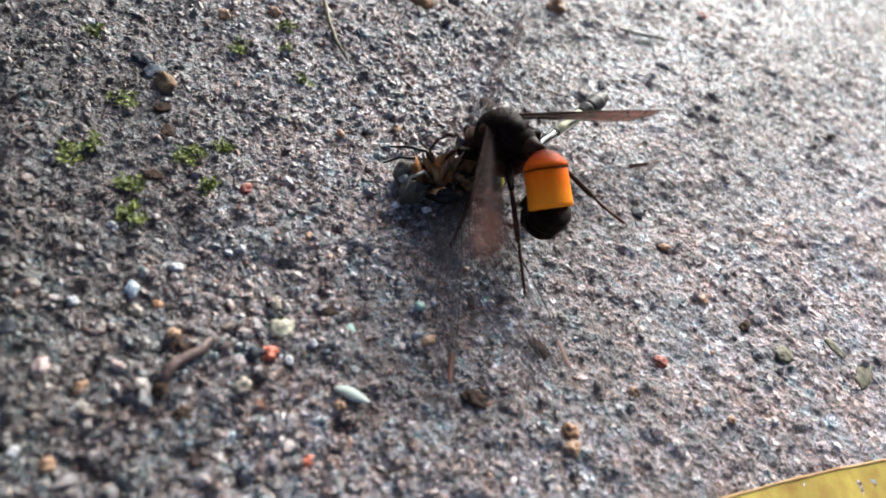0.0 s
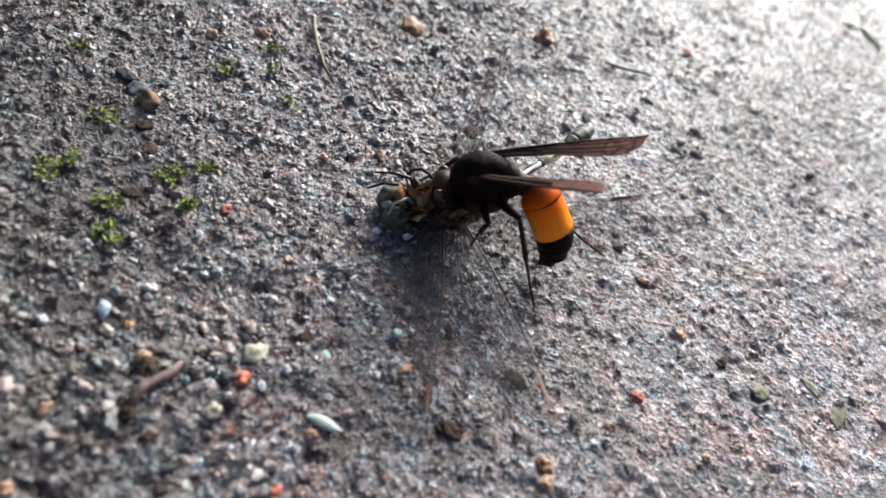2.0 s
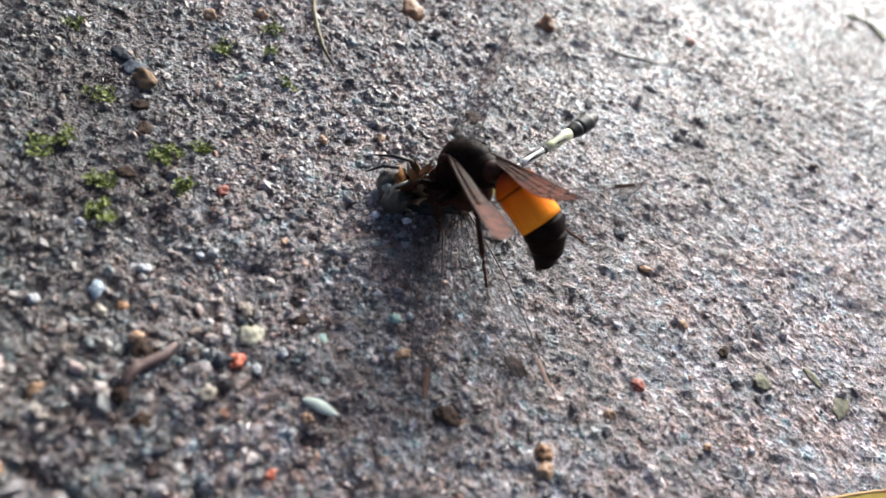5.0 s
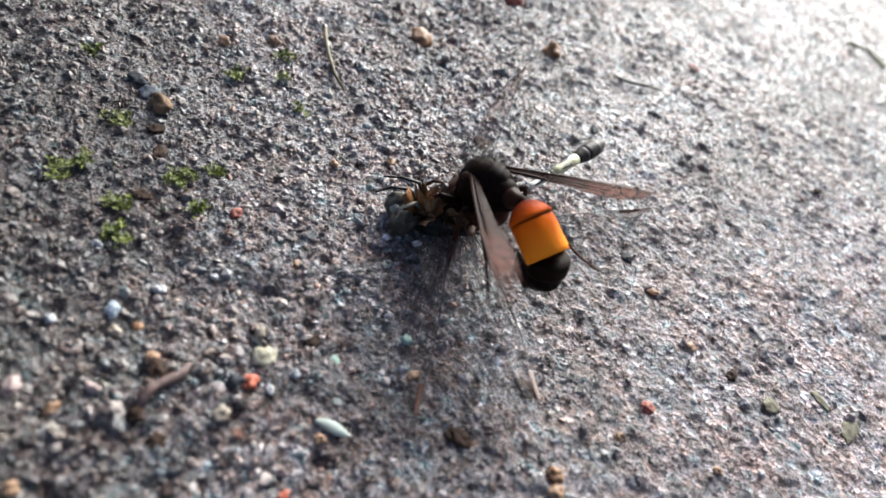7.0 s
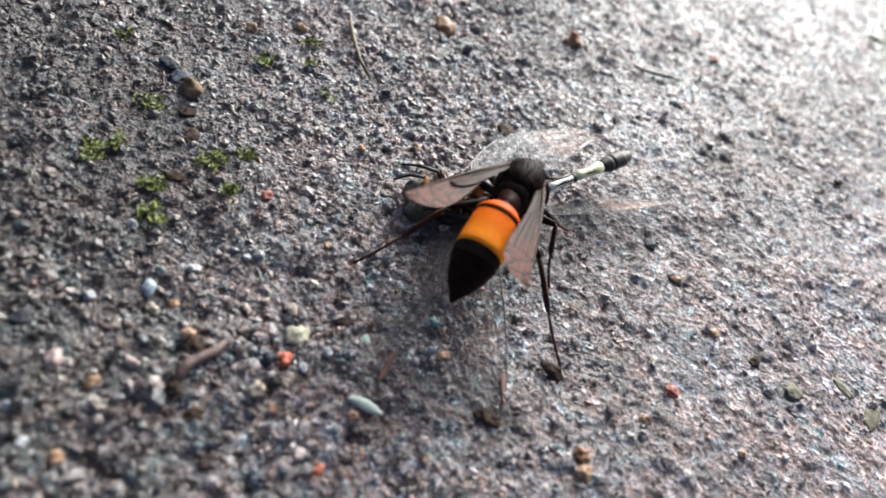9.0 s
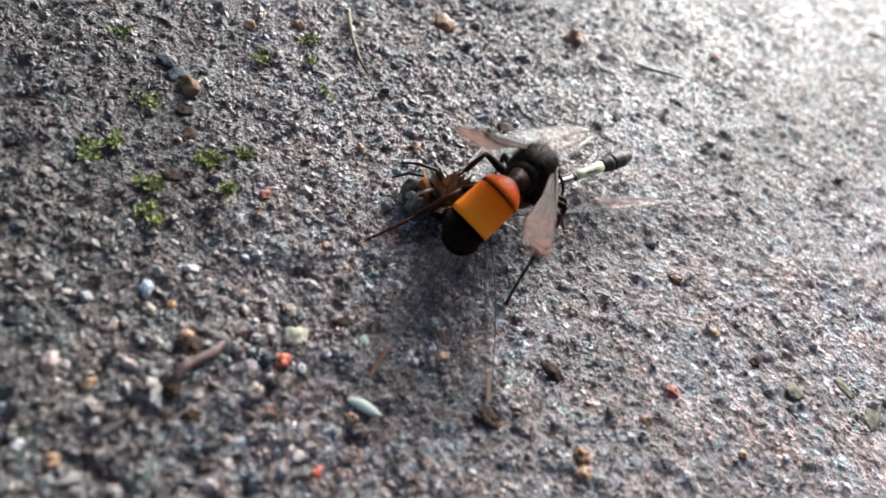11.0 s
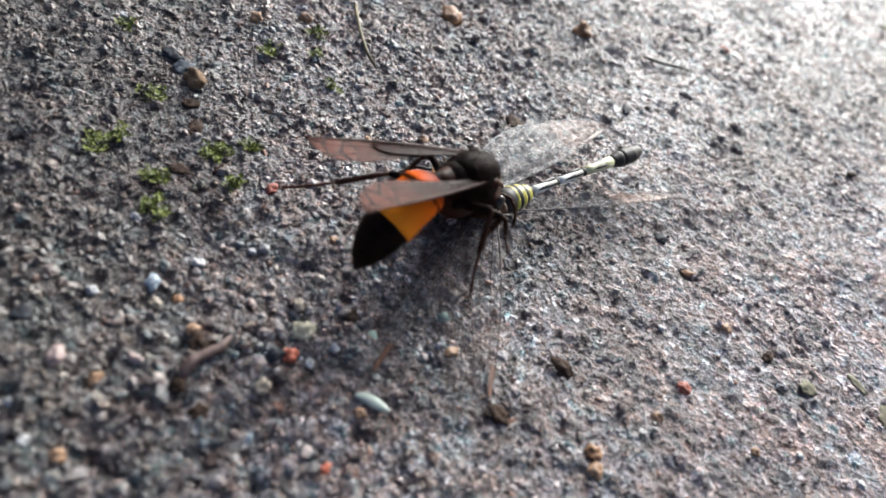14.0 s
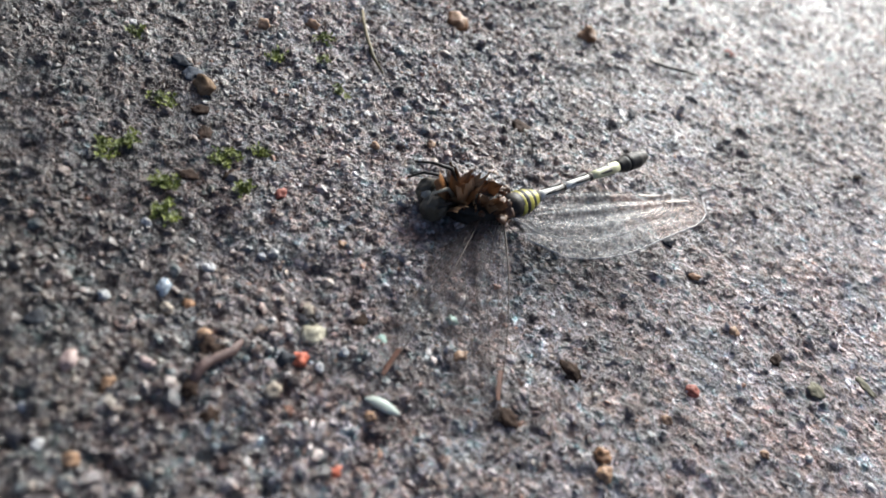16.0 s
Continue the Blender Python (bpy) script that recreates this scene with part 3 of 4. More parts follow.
MIXED_STONES = [
    (-15.4, 0.5, 1.1, 0.7, 0.5, "blue", "pale blue angular stone chip on concrete"),
    (-7.7, 69.5, 2.1, 1.9, 1.7, "brown", "rough orange-brown stone standing proud of concrete"),
    (13.1, 85.9, 2.1, 1.8, 1.5, "brown", "rough dull brown stone bedded in concrete"),
    (-0.5, -4.5, 0.75, 0.95, 0.6, "tan", "smooth tan pebble on gritty concrete"),
    (-0.2, 3.1, 1.45, 1.2, 0.9, "cream", "cream lichen-coated stone on concrete"),
    (-28.6, 28.1, 1.6, 1.3, 1.2, "amber", "rounded brown-grey pebble among moss"),
    (31.7, 5.3, 0.95, 0.9, 0.8, "brown", "dark brown pebble beside an orange one"),
    (-2.0, 5.3, 0.95, 0.6, 0.5, "tan", "flat tan stone chip on concrete"),
    # brown lump added where a reddish pit lies, dark in colour instead of hollow
    (39.4, 38.4, 1.1, 0.6, 0.4, "brown", "dark brown stone sunk in smooth concrete"),
    (6.1, 6.1, 0.8, 0.6, 0.4, "green", "pale green stone chip on concrete"),
    (12.0, 12.6, 0.7, 0.7, 0.4, "green", "dark green stone chip on concrete"),
    (68.1, 30.5, 2.6, 1.1, 0.3, "olive", "olive-brown lichen crust on smooth concrete"),
    (64.5, 33.5, 1.6, 0.7, 0.25, "olive", "small olive lichen crust on concrete"),
    (56.5, 28.0, 1.3, 1.2, 0.16, "olive", "faint green lichen crust on concrete"),
    (88.0, 156.5, 5.0, 1.6, 0.5, "olive", "yellow-brown bark fragment on concrete"),
    (83.5, 158.5, 3.0, 1.2, 0.4, "olive", "olive-brown bark fragment on concrete"),
    (-12.4, 0.1, 0.7, 0.6, 0.4, "brown", "rust-brown crumb beside a pale blue chip"),
    (-13.9, -1.3, 0.8, 0.6, 0.4, "tan", "tan stone chip below a pale blue chip"),
]


def pebble(x, y, a, b, c, paint, words, seed):
    bm = bmesh.new()
    a, b, c = a * 0.9, b * 0.9, c * 0.9
    blob(bm, (0, 0, 0), (a * MM, b * MM, c * MM), seed * 3.1, 0.6, 1.7, 3)
    for v in bm.verts:
        v.co *= 1 + 0.16 * noise.noise(v.co * 2600 + Vector((seed, 0, 0)))
    ob = part("pebble", bm, PEBBLE_PAINTS[paint])
    ob.matrix_basis = pose(x * MM, y * MM, (height_at(x, y) + 0.06 + c * 0.22) * MM, 0, 0, seed * 77 % 360)
    return tagged(ob, words, "pebble", "loose pebbles")


def moss_clump(x, y, radius, count, seed):
    """A cushion of small pointed leaves on short stems."""
    rng = random.Random(seed)
    bm = bmesh.new()
    for _ in range(max(5, count // 3)):
        a, r = rng.uniform(0, 2 * math.pi), radius * rng.uniform(0.1, 0.95)
        root, tall = Vector((r * math.cos(a), r * math.sin(a), 0)), rng.uniform(0.5, 1.5)
        for _ in range(rng.randint(12, 20)):
            b = rng.uniform(0, 2 * math.pi)
            d = Vector((math.cos(b), math.sin(b), rng.uniform(0.2, 1.8))).normalized()
            size = rng.uniform(0.35, 0.85)
            side = d.cross(Vector((0, 0, 1))).normalized() * size * rng.uniform(0.16, 0.26)
            o = root + Vector((rng.gauss(0, 0.15), rng.gauss(0, 0.15), tall * rng.uniform(0.1, 0.8)))
            low, mid, end = o, o + d * size * 0.5, o + d * size + Vector((0, 0, -0.2 * size))
            dip = Vector((0, 0, -0.12 * size))
            v = [bm.verts.new(p * MM) for p in (low, mid + side, end, mid - side, mid + dip)]
            for tri in ((0, 1, 4), (1, 2, 4), (2, 3, 4), (3, 0, 4)):
                bm.faces.new([v[k] for k in tri])
    ob = part("moss_clump", bm, MOSS)
    ob.matrix_basis = pose(x * MM, y * MM, (height_at(x, y) - 0.1) * MM)
    return tagged(ob, "small bright green moss clump rooted in concrete", "moss", "moss clumps")


MOSSES = [(-23.4, 12.0, 1.7, 60), (-21.0, 8.7, 1.6, 55), (-20.3, 19.3, 2.0, 60), (-15.8, 16.0, 1.3, 40), (-17.8, 22.8, 1.2, 30), (-31.2, 12.6, 1.8, 40),
          (-30.0, 15.0, 1.3, 30), (-31.2, 23.2, 1.7, 55), (-25.0, 40.3, 1.6, 40), (-21.8, 48.0, 1.6, 40), (-40.5, 31.2, 1.2, 25), (-14.8, 39.6, 1.4, 26), (-19.5, 43.0, 1.0, 18)]


def seed():
    bm = bmesh.new()
    n = 12
    pts = [(1.9 * (2 * i / n - 1), 0.12 * math.sin(i * 0.4), 0) for i in range(n + 1)]
    tube(bm, scaled(pts), [max(0.08, 0.62 * math.sin(math.pi * (i + 0.25) / (n + 0.5)) ** 0.7) * MM for i in range(n + 1)], 12, 0.6)
    ob = part("seed", bm, plain("pale_seed", (0.34, 0.40, 0.35), (0.52, 0.57, 0.50), 500, 0.5, 0.3))
    ob.matrix_basis = pose(9.2 * MM, -0.95 * MM, (height_at(9.2, -0.95) + 0.55) * MM, 0, -3, 2)
    return tagged(ob, "pale grey-green spindle-shaped seed husk", "seed")


def fibre(name, points, radius, mat, words, category):
    bm = bmesh.new()
    pts = [(x, y, height_at(x, y) + 0.25 + lift) for x, y, lift in points]
    tube(bm, scaled(pts), [radius * MM * (1 if 0 < i < len(pts) - 1 else 0.4) for i in range(len(pts))], 6)
    return tagged(part(name, bm, mat), words, category)


def fallen_leaf():
    """The yellow leaf whose rim reaches in at the near corner."""
    leaf = tagged(new("fallen_leaf"), "yellow-green fallen leaf lying on concrete", "leaf")
    bm = bmesh.new()
    rows, cols = 60, 12
    grid = []
    for i in range(rows + 1):
        t = i / rows * 2 - 1
        half = 14 * (1 - abs(t) ** 2.2) ** 0.6 + 0.05 + 0.12 * noise.noise(Vector((t * 40, 0, 7)))
        grid.append([Vector((t * 60, c * half, 0.9 + 0.5 * c * c + 0.25 * noise.noise(Vector((t * 12, c * 2, 3))))) for c in (k / cols * 2 - 1 for k in range(cols + 1))])
    for lift in (0.0, -0.25):
        v = [[bm.verts.new((p + Vector((0, 0, lift))) * MM) for p in row] for row in grid]
        for i in range(rows):
            for k in range(cols):
                quad = (v[i][k], v[i + 1][k], v[i + 1][k + 1], v[i][k + 1])
                bm.faces.new(quad if lift == 0 else quad[::-1])
    part("blade", bm, LEAF, leaf)
    bm = bmesh.new()
    tube(bm, scaled([row[-1] for row in grid]), [MM * (0.16 + 0.06 * noise.noise(Vector((k * 0.7, 1, 2)))) for k in range(rows + 1)], 6, 0.7)
    part("rim", bm, LEAF_RIM, leaf, "dry brown leaf rim")
    bm = bmesh.new()
    tube(bm, scaled([(s * 5.8 - 58, 0, 1.0) for s in range(21)]), [0.5 * MM * (1 - 0.035 * s) for s in range(21)], 6)
    part("midrib", bm, LEAF_RIM, leaf)
    leaf.matrix_basis = pose(66.7 * MM, 0.2 * MM, 0, 0, 0, 33.8)
    return leaf


# ---------------------------------------------------------------- insect wings
def wing_outline(length, chord, root, rear, spread):
    """Points (x, front y, back y) along a wing; rear says where the hind edge bulges most."""
    out = []
    for i in range(25):
        s = i / 24
        tip = math.sqrt(max(0.0, 1 - max(0.0, (s - 0.8) / 0.2) ** 2.2))
        front = 0.10 * chord * math.sin(math.pi * min(1, s * 1.1)) * tip
        bulge = math.exp(-((s - rear) / spread) ** 2)
        back = -(root + (chord - root) * bulge * min(1, s / 0.12)) * tip
        out.append((s * length, front, back))
    return out


def wing(name, parent, length, chord, root, rear, film, vein, label, corrugated=0.12, veins=7, stigma=None, tip_film=None, spar=0.17, spread=0.42):
    """A thin wing along +x with its front edge on +y: membrane, main veins, a front spar and a dark spot."""
    outline = wing_outline(length, chord, root, rear, spread)
    cols = 14

    def place(i, c):
        x, f, b = outline[i]
        y = f + (b - f) * c
        z = corrugated * math.sin(c * 19) * (1 - c) * min(1, i / 4) + 0.35 * math.sin(2.2 * i / 24) * (c - 0.3) * corrugated * 4
        return Vector((x, y, z))
    bm = bmesh.new()
    for lift in (0.02, -0.02):
        v = [[bm.verts.new((place(i, k / cols) + Vector((0, 0, lift))) * MM) for k in range(cols + 1)] for i in range(25)]
        for i in range(24):
            for k in range(cols):
                quad = (v[i][k], v[i + 1][k], v[i + 1][k + 1], v[i][k + 1])
                bm.faces.new(quad if lift < 0 else quad[::-1])
    ob = part(name, bm, film, parent, label)
    if tip_film:
        ob.data.materials.append(tip_film)
        for p in ob.data.polygons:
            if p.center.x > 0.62 * length * MM:
                p.material_index = 1
    bm = bmesh.new()
    tube(bm, scaled([place(i, 0.0) for i in range(25)]), [MM * spar * (1 - 0.03 * i) for i in range(25)], 6)
    part("front_spar", bm, vein, ob)
    for k in range(1, veins):
        bm = bmesh.new()
        c0, c1 = 0.06 * k, k / veins
        last = 24 - (k % 3)
        pts = [place(i, c0 + (c1 - c0) * min(1, i / 9)) + Vector((0, 0, 0.03)) for i in range(0, last)]
        tube(bm, scaled(pts), [MM * (0.6 if vein is VEIN_PALE else 1.0) * max(0.026, 0.066 - 0.0018 * i) for i in range(len(pts))], 4)
        part("vein", bm, vein, ob)
    bm = bmesh.new()
    tube(bm, scaled([place(i, 1.0) for i in range(25)]), [MM * (0.1 if vein is VEIN_PALE else 0.045)] * 25, 4)
    part("rear_rim", bm, WING_RIM if vein is VEIN_PALE else vein, ob)
    if stigma:
        bm = bmesh.new()
        a, b = int(stigma[0] * 24), int(stigma[1] * 24)
        for lift in (0.07, -0.07):
            v = [[bm.verts.new((place(i, c) + Vector((0, 0, lift))) * MM) for c in (0.01, 0.06, 0.11)] for i in range(a, b + 1)]
            for i in range(b - a):
                for k in range(2):
                    bm.faces.new((v[i][k], v[i + 1][k], v[i + 1][k + 1], v[i][k + 1]))
        part("wing_spot", bm, STIGMA, ob, "dark brown wing spot")
    return ob


# ---------------------------------------------------------------- the hornet, x forward, origin in the middle of the thorax (mm)
def tergite(name, mat, parent, s0, s1, label=""):
    """One ring of the gaster between two fractions of its length, running back along -x."""
    bm = bmesh.new()
    pts, radii = [], []
    for i in range(9):
        s = s0 + (s1 - s0) * i / 8
        pts.append(gaster_axis(s))
        lip = 0.07 * math.exp(-((i - 7.2) / 1.2) ** 2) - 0.10 * math.exp(-(i / 0.9) ** 2)
        radii.append((gaster_radius(s) + lip) * MM)
    tube(bm, scaled(pts), [max(r, 0.00008) for r in radii], 28, 0.92)
    return part(name, bm, mat, parent, label)


def gaster_axis(s):
    return (-12.9 * s, 0, 0.25 * math.sin(math.pi * s))


def gaster_radius(s):
    rise = min(1, (s + 0.015) / 0.2)
    body = 2.68 * math.sin(math.pi / 2 * rise) ** 0.75
    fall = max(0.0, (s - 0.46) / 0.54)
    return max(0.1, body * (1 - fall ** 2.3))


def hornet():
    root = tagged(new("hornet"), "dark hornet with a broad orange band on its abdomen, feeding", "hornet")
    bm = bmesh.new()
    blob(bm, scaled([(0.1, 0, 0)])[0], (4.05 * MM, 2.95 * MM, 3.6 * MM), 2, 0.07, 2, 4)
    thorax = part("thorax", bm, CHITIN, root)
    for name, p, r in (("collar", (2.3, 0, -0.4), (1.8, 2.5, 2.6)), ("scutellum", (-2.0, 0, 1.6), (1.3, 1.9, 1.2)), ("shoulder", (0.9, 2.2, 1.7), (0.9, 0.6, 0.6)),
                       ("shoulder", (0.9, -2.2, 1.7), (0.9, 0.6, 0.6)), ("propodeum", (-2.9, 0, -0.3), (1.9, 2.0, 2.2)), ("sternum", (0.4, 0, -2.4), (3.6, 2.4, 2.8))):
        bm = bmesh.new()
        blob(bm, scaled([p])[0], [k * MM for k in r], 5, 0.05, 2, 3)
        part(name, bm, CHITIN_BROWN if name in ("shoulder", "sternum") else CHITIN, thorax)
    bm = bmesh.new()
    tube(bm, scaled([(-2.6, 0, -0.3), (-4.2, 0, -0.35), (-5.3, 0, -0.35), (-6.2, 0, -0.3)]), [MM * r for r in (2.0, 1.45, 0.85, 0.6)], 14)
    part("waist", bm, CHITIN_BROWN, thorax, "narrow dark red-brown waist")
    bm = bmesh.new()
    rng = random.Random(4)
    for _ in range(1300):
        d = Vector((rng.gauss(0, 1), rng.gauss(0, 1), rng.gauss(0.3, 1))).normalized()
        a = Vector((d.x * 3.8, d.y * 2.9, d.z * 3.4))
        e = a + (d + Vector((-0.3, rng.uniform(-0.3, 0.3), 0.1))) * rng.uniform(0.2, 0.6)
        tube(bm, scaled([a, e]), [0.02 * MM, 0.008 * MM], 3)
    tagged(part("hair", bm, CHITIN, thorax), kind="stuff")
    # head, bowed under the collar
    bm = bmesh.new()
    blob(bm, scaled([(4.9, 0, -2.2)])[0], (1.9 * MM, 2.8 * MM, 2.6 * MM), 1, 0.05, 2, 4)
    head = part("head", bm, CHITIN_BROWN, root)
    for side in (1, -1):
        bm = bmesh.new()
        blob(bm, scaled([(5.25, 2.2 * side, -1.6)])[0], (0.95 * MM, 0.75 * MM, 1.6 * MM), 1, 0, 1, 3)
        part("eye", bm, EYE_DARK, head)
        bm = bmesh.new()
        pts = [(6.1, 0.6 * side, -1.4), (6.9, 1.2 * side, -0.5), (7.9, 1.9 * side, -0.4), (9.2, 2.7 * side, -1.2), (10.2, 3.3 * side, -2.5), (10.7, 3.6 * side, -3.8)]
        tube(bm, scaled(pts), [MM * r for r in (0.2, 0.2, 0.22, 0.22, 0.2, 0.13)], 8)
        part("antenna", bm, CHITIN_BROWN, head)
        bm = bmesh.new()
        tube(bm, scaled([(5.7, 1.1 * side, -3.6), (6.4, 1.0 * side, -4.4), (6.6, 0.35 * side, -5.0)]), [MM * r for r in (0.6, 0.5, 0.12)], 8)
        part("mandible", bm, CHITIN_BROWN, head)
    # gaster: petiole and six rings
    bm = bmesh.new()
    tube(bm, scaled([(0.6, 0, 0.0), (0.2, 0, 0.0), (-0.2, 0, 0.0), (-0.7, 0, 0.05)]), [MM * r for r in (0.3, 0.62, 0.75, 1.1)], 12)
    gaster = part("gaster", bm, CHITIN, root)
    tergite("segment", ORANGE, gaster, 0.0, 0.185, "rust-red front ring with a dark rim")
    tergite("segment", ORANGE, gaster, 0.18, 0.545, "bright orange abdomen ring")
    rings = [(a, tergite("segment", CHITIN, gaster, a - 0.03, b)) for a, b in ((0.54, 0.65), (0.645, 0.765), (0.76, 0.88), (0.875, 0.995))]
    bm = bmesh.new()
    pts = [(gaster_axis(0.185)[0], 2.66 * math.cos(a), gaster_axis(0.185)[2] + 2.46 * math.sin(a)) for a in (radians(d) for d in range(-60, 241, 12))]
    tube(bm, scaled(pts), [0.075 * MM] * len(pts), 5)
    part("ring_seam", bm, CHITIN, gaster, "thin dark line across the orange band")
    # wings and legs
    wings = {}
    for side in ("l", "r"):
        fore = wing("wing", root, 19.5, 3.0, 0.6, 0.82, WING_BROWN, WING_VEIN, "smoky brown translucent folded wing", 0.05, 4, spar=0.26, spread=0.4)
        hind = wing("hind_wing", fore, 12.5, 1.1, 0.4, 0.75, WING_BROWN, WING_VEIN, "smoky brown hind wing", 0.05, 3, spar=0.12)
        hind.matrix_basis = pose(0.1 * MM, -0.25 * MM, -0.22 * MM, 0, 0, -0.5)
        wings[side] = fore
    legs = {}
    for key, azimuth, x, lengths in (("F", 40, 2.4, (3.8, 3.4, 3.6)), ("M", 100, 0.2, (4.4, 4.2, 4.8)), ("H", 146, -1.9, (5.6, 6.2, 6.4))):
        for name, side in (("L", 1), ("R", -1)):
            legs[key + name] = hornet_leg(root, azimuth * side, (x, 1.6 * side, -2.2), lengths)
    return root, gaster, rings, wings, legs


def hornet_leg(root, azimuth, hip, lengths):
    """A leg along +x with its hip at the origin: the femur carries tibia and tarsus, which turn at the knee."""
    f, t, s = lengths
    bm = bmesh.new()
    blob(bm, (0, 0, 0), (0.75 * MM, 0.6 * MM, 0.75 * MM), 3, 0.05, 1, 2)
    tube(bm, scaled([(0, 0, 0), (f * 0.4, 0, 0.05), (f * 0.85, 0, 0), (f, 0, 0)]), [MM * r for r in (0.4, 0.54, 0.42, 0.32)], 8)
    femur = part("femur", bm, CHITIN, root)
    bm = bmesh.new()
    tube(bm, scaled([(0, 0, 0), (t * 0.3, 0, 0), (t * 0.85, 0, 0), (t, 0, 0)]), [MM * r for r in (0.26, 0.31, 0.36, 0.24)], 8)
    for a in (0.2, -0.2):
        tube(bm, scaled([(t, 0, 0), (t + 0.6, a, -0.5)]), [0.09 * MM, 0.03 * MM], 4)
    rng = random.Random(int(f * 10))
    for _ in range(26):
        k, a = rng.uniform(0.1, 0.95), rng.uniform(0, 2 * math.pi)
        base = Vector((t * k, 0.28 * math.cos(a), 0.28 * math.sin(a)))
        tube(bm, scaled([base, base + Vector((0.3, 0.35 * math.cos(a), 0.35 * math.sin(a)))]), [0.03 * MM, 0.01 * MM], 3)
    tibia = part("tibia", bm, CHITIN_BROWN, femur)
    bm = bmesh.new()
    pts, radii = [], []
    joints = [Vector((t + s * k, 0, -0.5 * k * k)) for k in (0, 0.4, 0.58, 0.74, 0.87, 1.0)]
    for a, b in zip(joints, joints[1:]):
        pts += [a.lerp(b, 0.04), a.lerp(b, 0.9)]
        radii += [0.14 * MM, 0.22 * MM]
    tube(bm, scaled(pts), radii, 6)
    for a in (0.25, -0.25):
        toe = joints[-1]
        tube(bm, scaled([toe, toe + Vector((0.35, a, -0.05)), toe + Vector((0.5, a * 1.3, -0.3))]), [0.08 * MM, 0.07 * MM, 0.02 * MM], 4)
    tarsus = part("tarsus", bm, LEG_RUST, femur, "rusty brown foot")
    return femur, tibia, tarsus, azimuth, Vector(hip) * MM, f * MM, (t + s) * MM


# ---------------------------------------------------------------- the dead dragonfly, x towards its tail, lying on its back (mm)
def dragonfly():
    root = tagged(new("dragonfly"), "dead half-eaten dragonfly, black and yellow, lying on its back", "dragonfly")
    # head
    bm = bmesh.new()
    blob(bm, scaled([(-6.5, 0.3, 2.0)])[0], (1.6 * MM, 2.0 * MM, 1.7 * MM), 4, 0.25, 2, 3)
    head = part("head", bm, BODY_DARK, root)
    for k in (1, -1):
        bm = bmesh.new()
        blob(bm, scaled([(-6.7, 0.3 + 1.5 * k, 2.3)])[0], (1.7 * MM, 1.45 * MM, 1.75 * MM), 4, 0.2, 2, 4)
        part("eye", bm, EYE_GREEN, head, "dull grey-green compound eye")
    bm = bmesh.new()
    blob(bm, scaled([(-7.3, 0.35, 2.8)])[0], (0.8 * MM, 0.9 * MM, 0.7 * MM), 8, 0.35, 2, 3)
    part("face", bm, plain("grey_face", (0.10, 0.115, 0.11), (0.28, 0.30, 0.29), 900, 0.35, 0.2), head, "pale whitish face")
    # thorax: dark shell below, torn brown flesh above
    bm = bmesh.new()
    blob(bm, scaled([(-0.6, 0, 1.6)])[0], (5.0 * MM, 2.3 * MM, 1.8 * MM), 6, 0.25, 2, 4)
    thorax = part("thorax", bm, BODY_DARK, root)
    rng = random.Random(11)
    for i in range(9):
        bm = bmesh.new()
        x = -4.6 + 0.98 * i + rng.uniform(-0.3, 0.3)
        y = rng.uniform(-1.5, 1.9)
        blob(bm, scaled([(x, y, 2.1 + rng.uniform(0, 0.7))])[0], (rng.uniform(0.9, 1.4) * MM, rng.uniform(0.7, 1.2) * MM, rng.uniform(0.8, 1.2) * MM), i * 2.3, 1.8, 1.9, 4)
        part("flesh", bm, FLESH, thorax, "torn brown flesh")
    for i in range(18):
        bm = bmesh.new()
        p = Vector((-5.0 + 0.33 * i + rng.uniform(-0.4, 0.4), rng.uniform(-1.6, 2.0), 2.7))
        out = Vector((rng.uniform(-0.5, 0.5), p.y * 0.35 + rng.uniform(-0.3, 0.3), 1)).normalized() * rng.uniform(1.8, 3.4)
        w = Vector((rng.uniform(-1, 1), rng.uniform(-1, 1), 0)).normalized() * rng.uniform(0.8, 1.6)
        if p.x < -2.2:
            out *= 1.4
        curl = w.cross(out).normalized() * rng.uniform(-0.9, 0.9)
        for lift in (0.0, 0.07):
            grid = []
            for a in range(6):
                ragged = 1 - 0.55 * rng.random() * (a % 2)
                grid.append([bm.verts.new((p + w * (a / 2.5 - 1) + out * (b / 4 * ragged) + curl * ((b / 4) ** 2 + 0.4 * (a / 2.5 - 1) ** 2) + curl.normalized() * lift) * MM) for b in range(5)])
            for a in range(5):
                for b in range(4):
                    bm.faces.new((grid[a][b], grid[a + 1][b], grid[a + 1][b + 1], grid[a][b + 1]))
        part("flake", bm, SHELL if i % 3 else FLESH_AMBER, thorax, "torn brown shell flake")
    # legs, curled over the head
    for pts, mat in (([(-4.6, 0.8, 3.4), (-6.2, 1.6, 5.2), (-8.0, 2.4, 4.6), (-9.6, 3.0, 3.0)], BODY_DARK),
                     ([(-4.2, -0.2, 3.4), (-5.6, -0.4, 5.0), (-7.4, -0.9, 4.6), (-7.9, -1.6, 3.3)], LEG_PALE),
                     ([(-3.6, 1.2, 3.6), (-4.6, 2.6, 5.4), (-6.6, 3.8, 5.0), (-8.6, 4.6, 4.2)], BODY_DARK),
                     ([(-4.0, -1.0, 3.0), (-5.4, -2.0, 4.2), (-7.0, -2.6, 3.8)], BODY_DARK)):
        bm = bmesh.new()
        tube(bm, scaled(pts), [MM * r for r in (0.3, 0.26, 0.2, 0.1)[:len(pts)]], 6)
        part("leg", bm, mat, root)
    # abdomen: banded base, slender middle, dark club
    bm = bmesh.new()
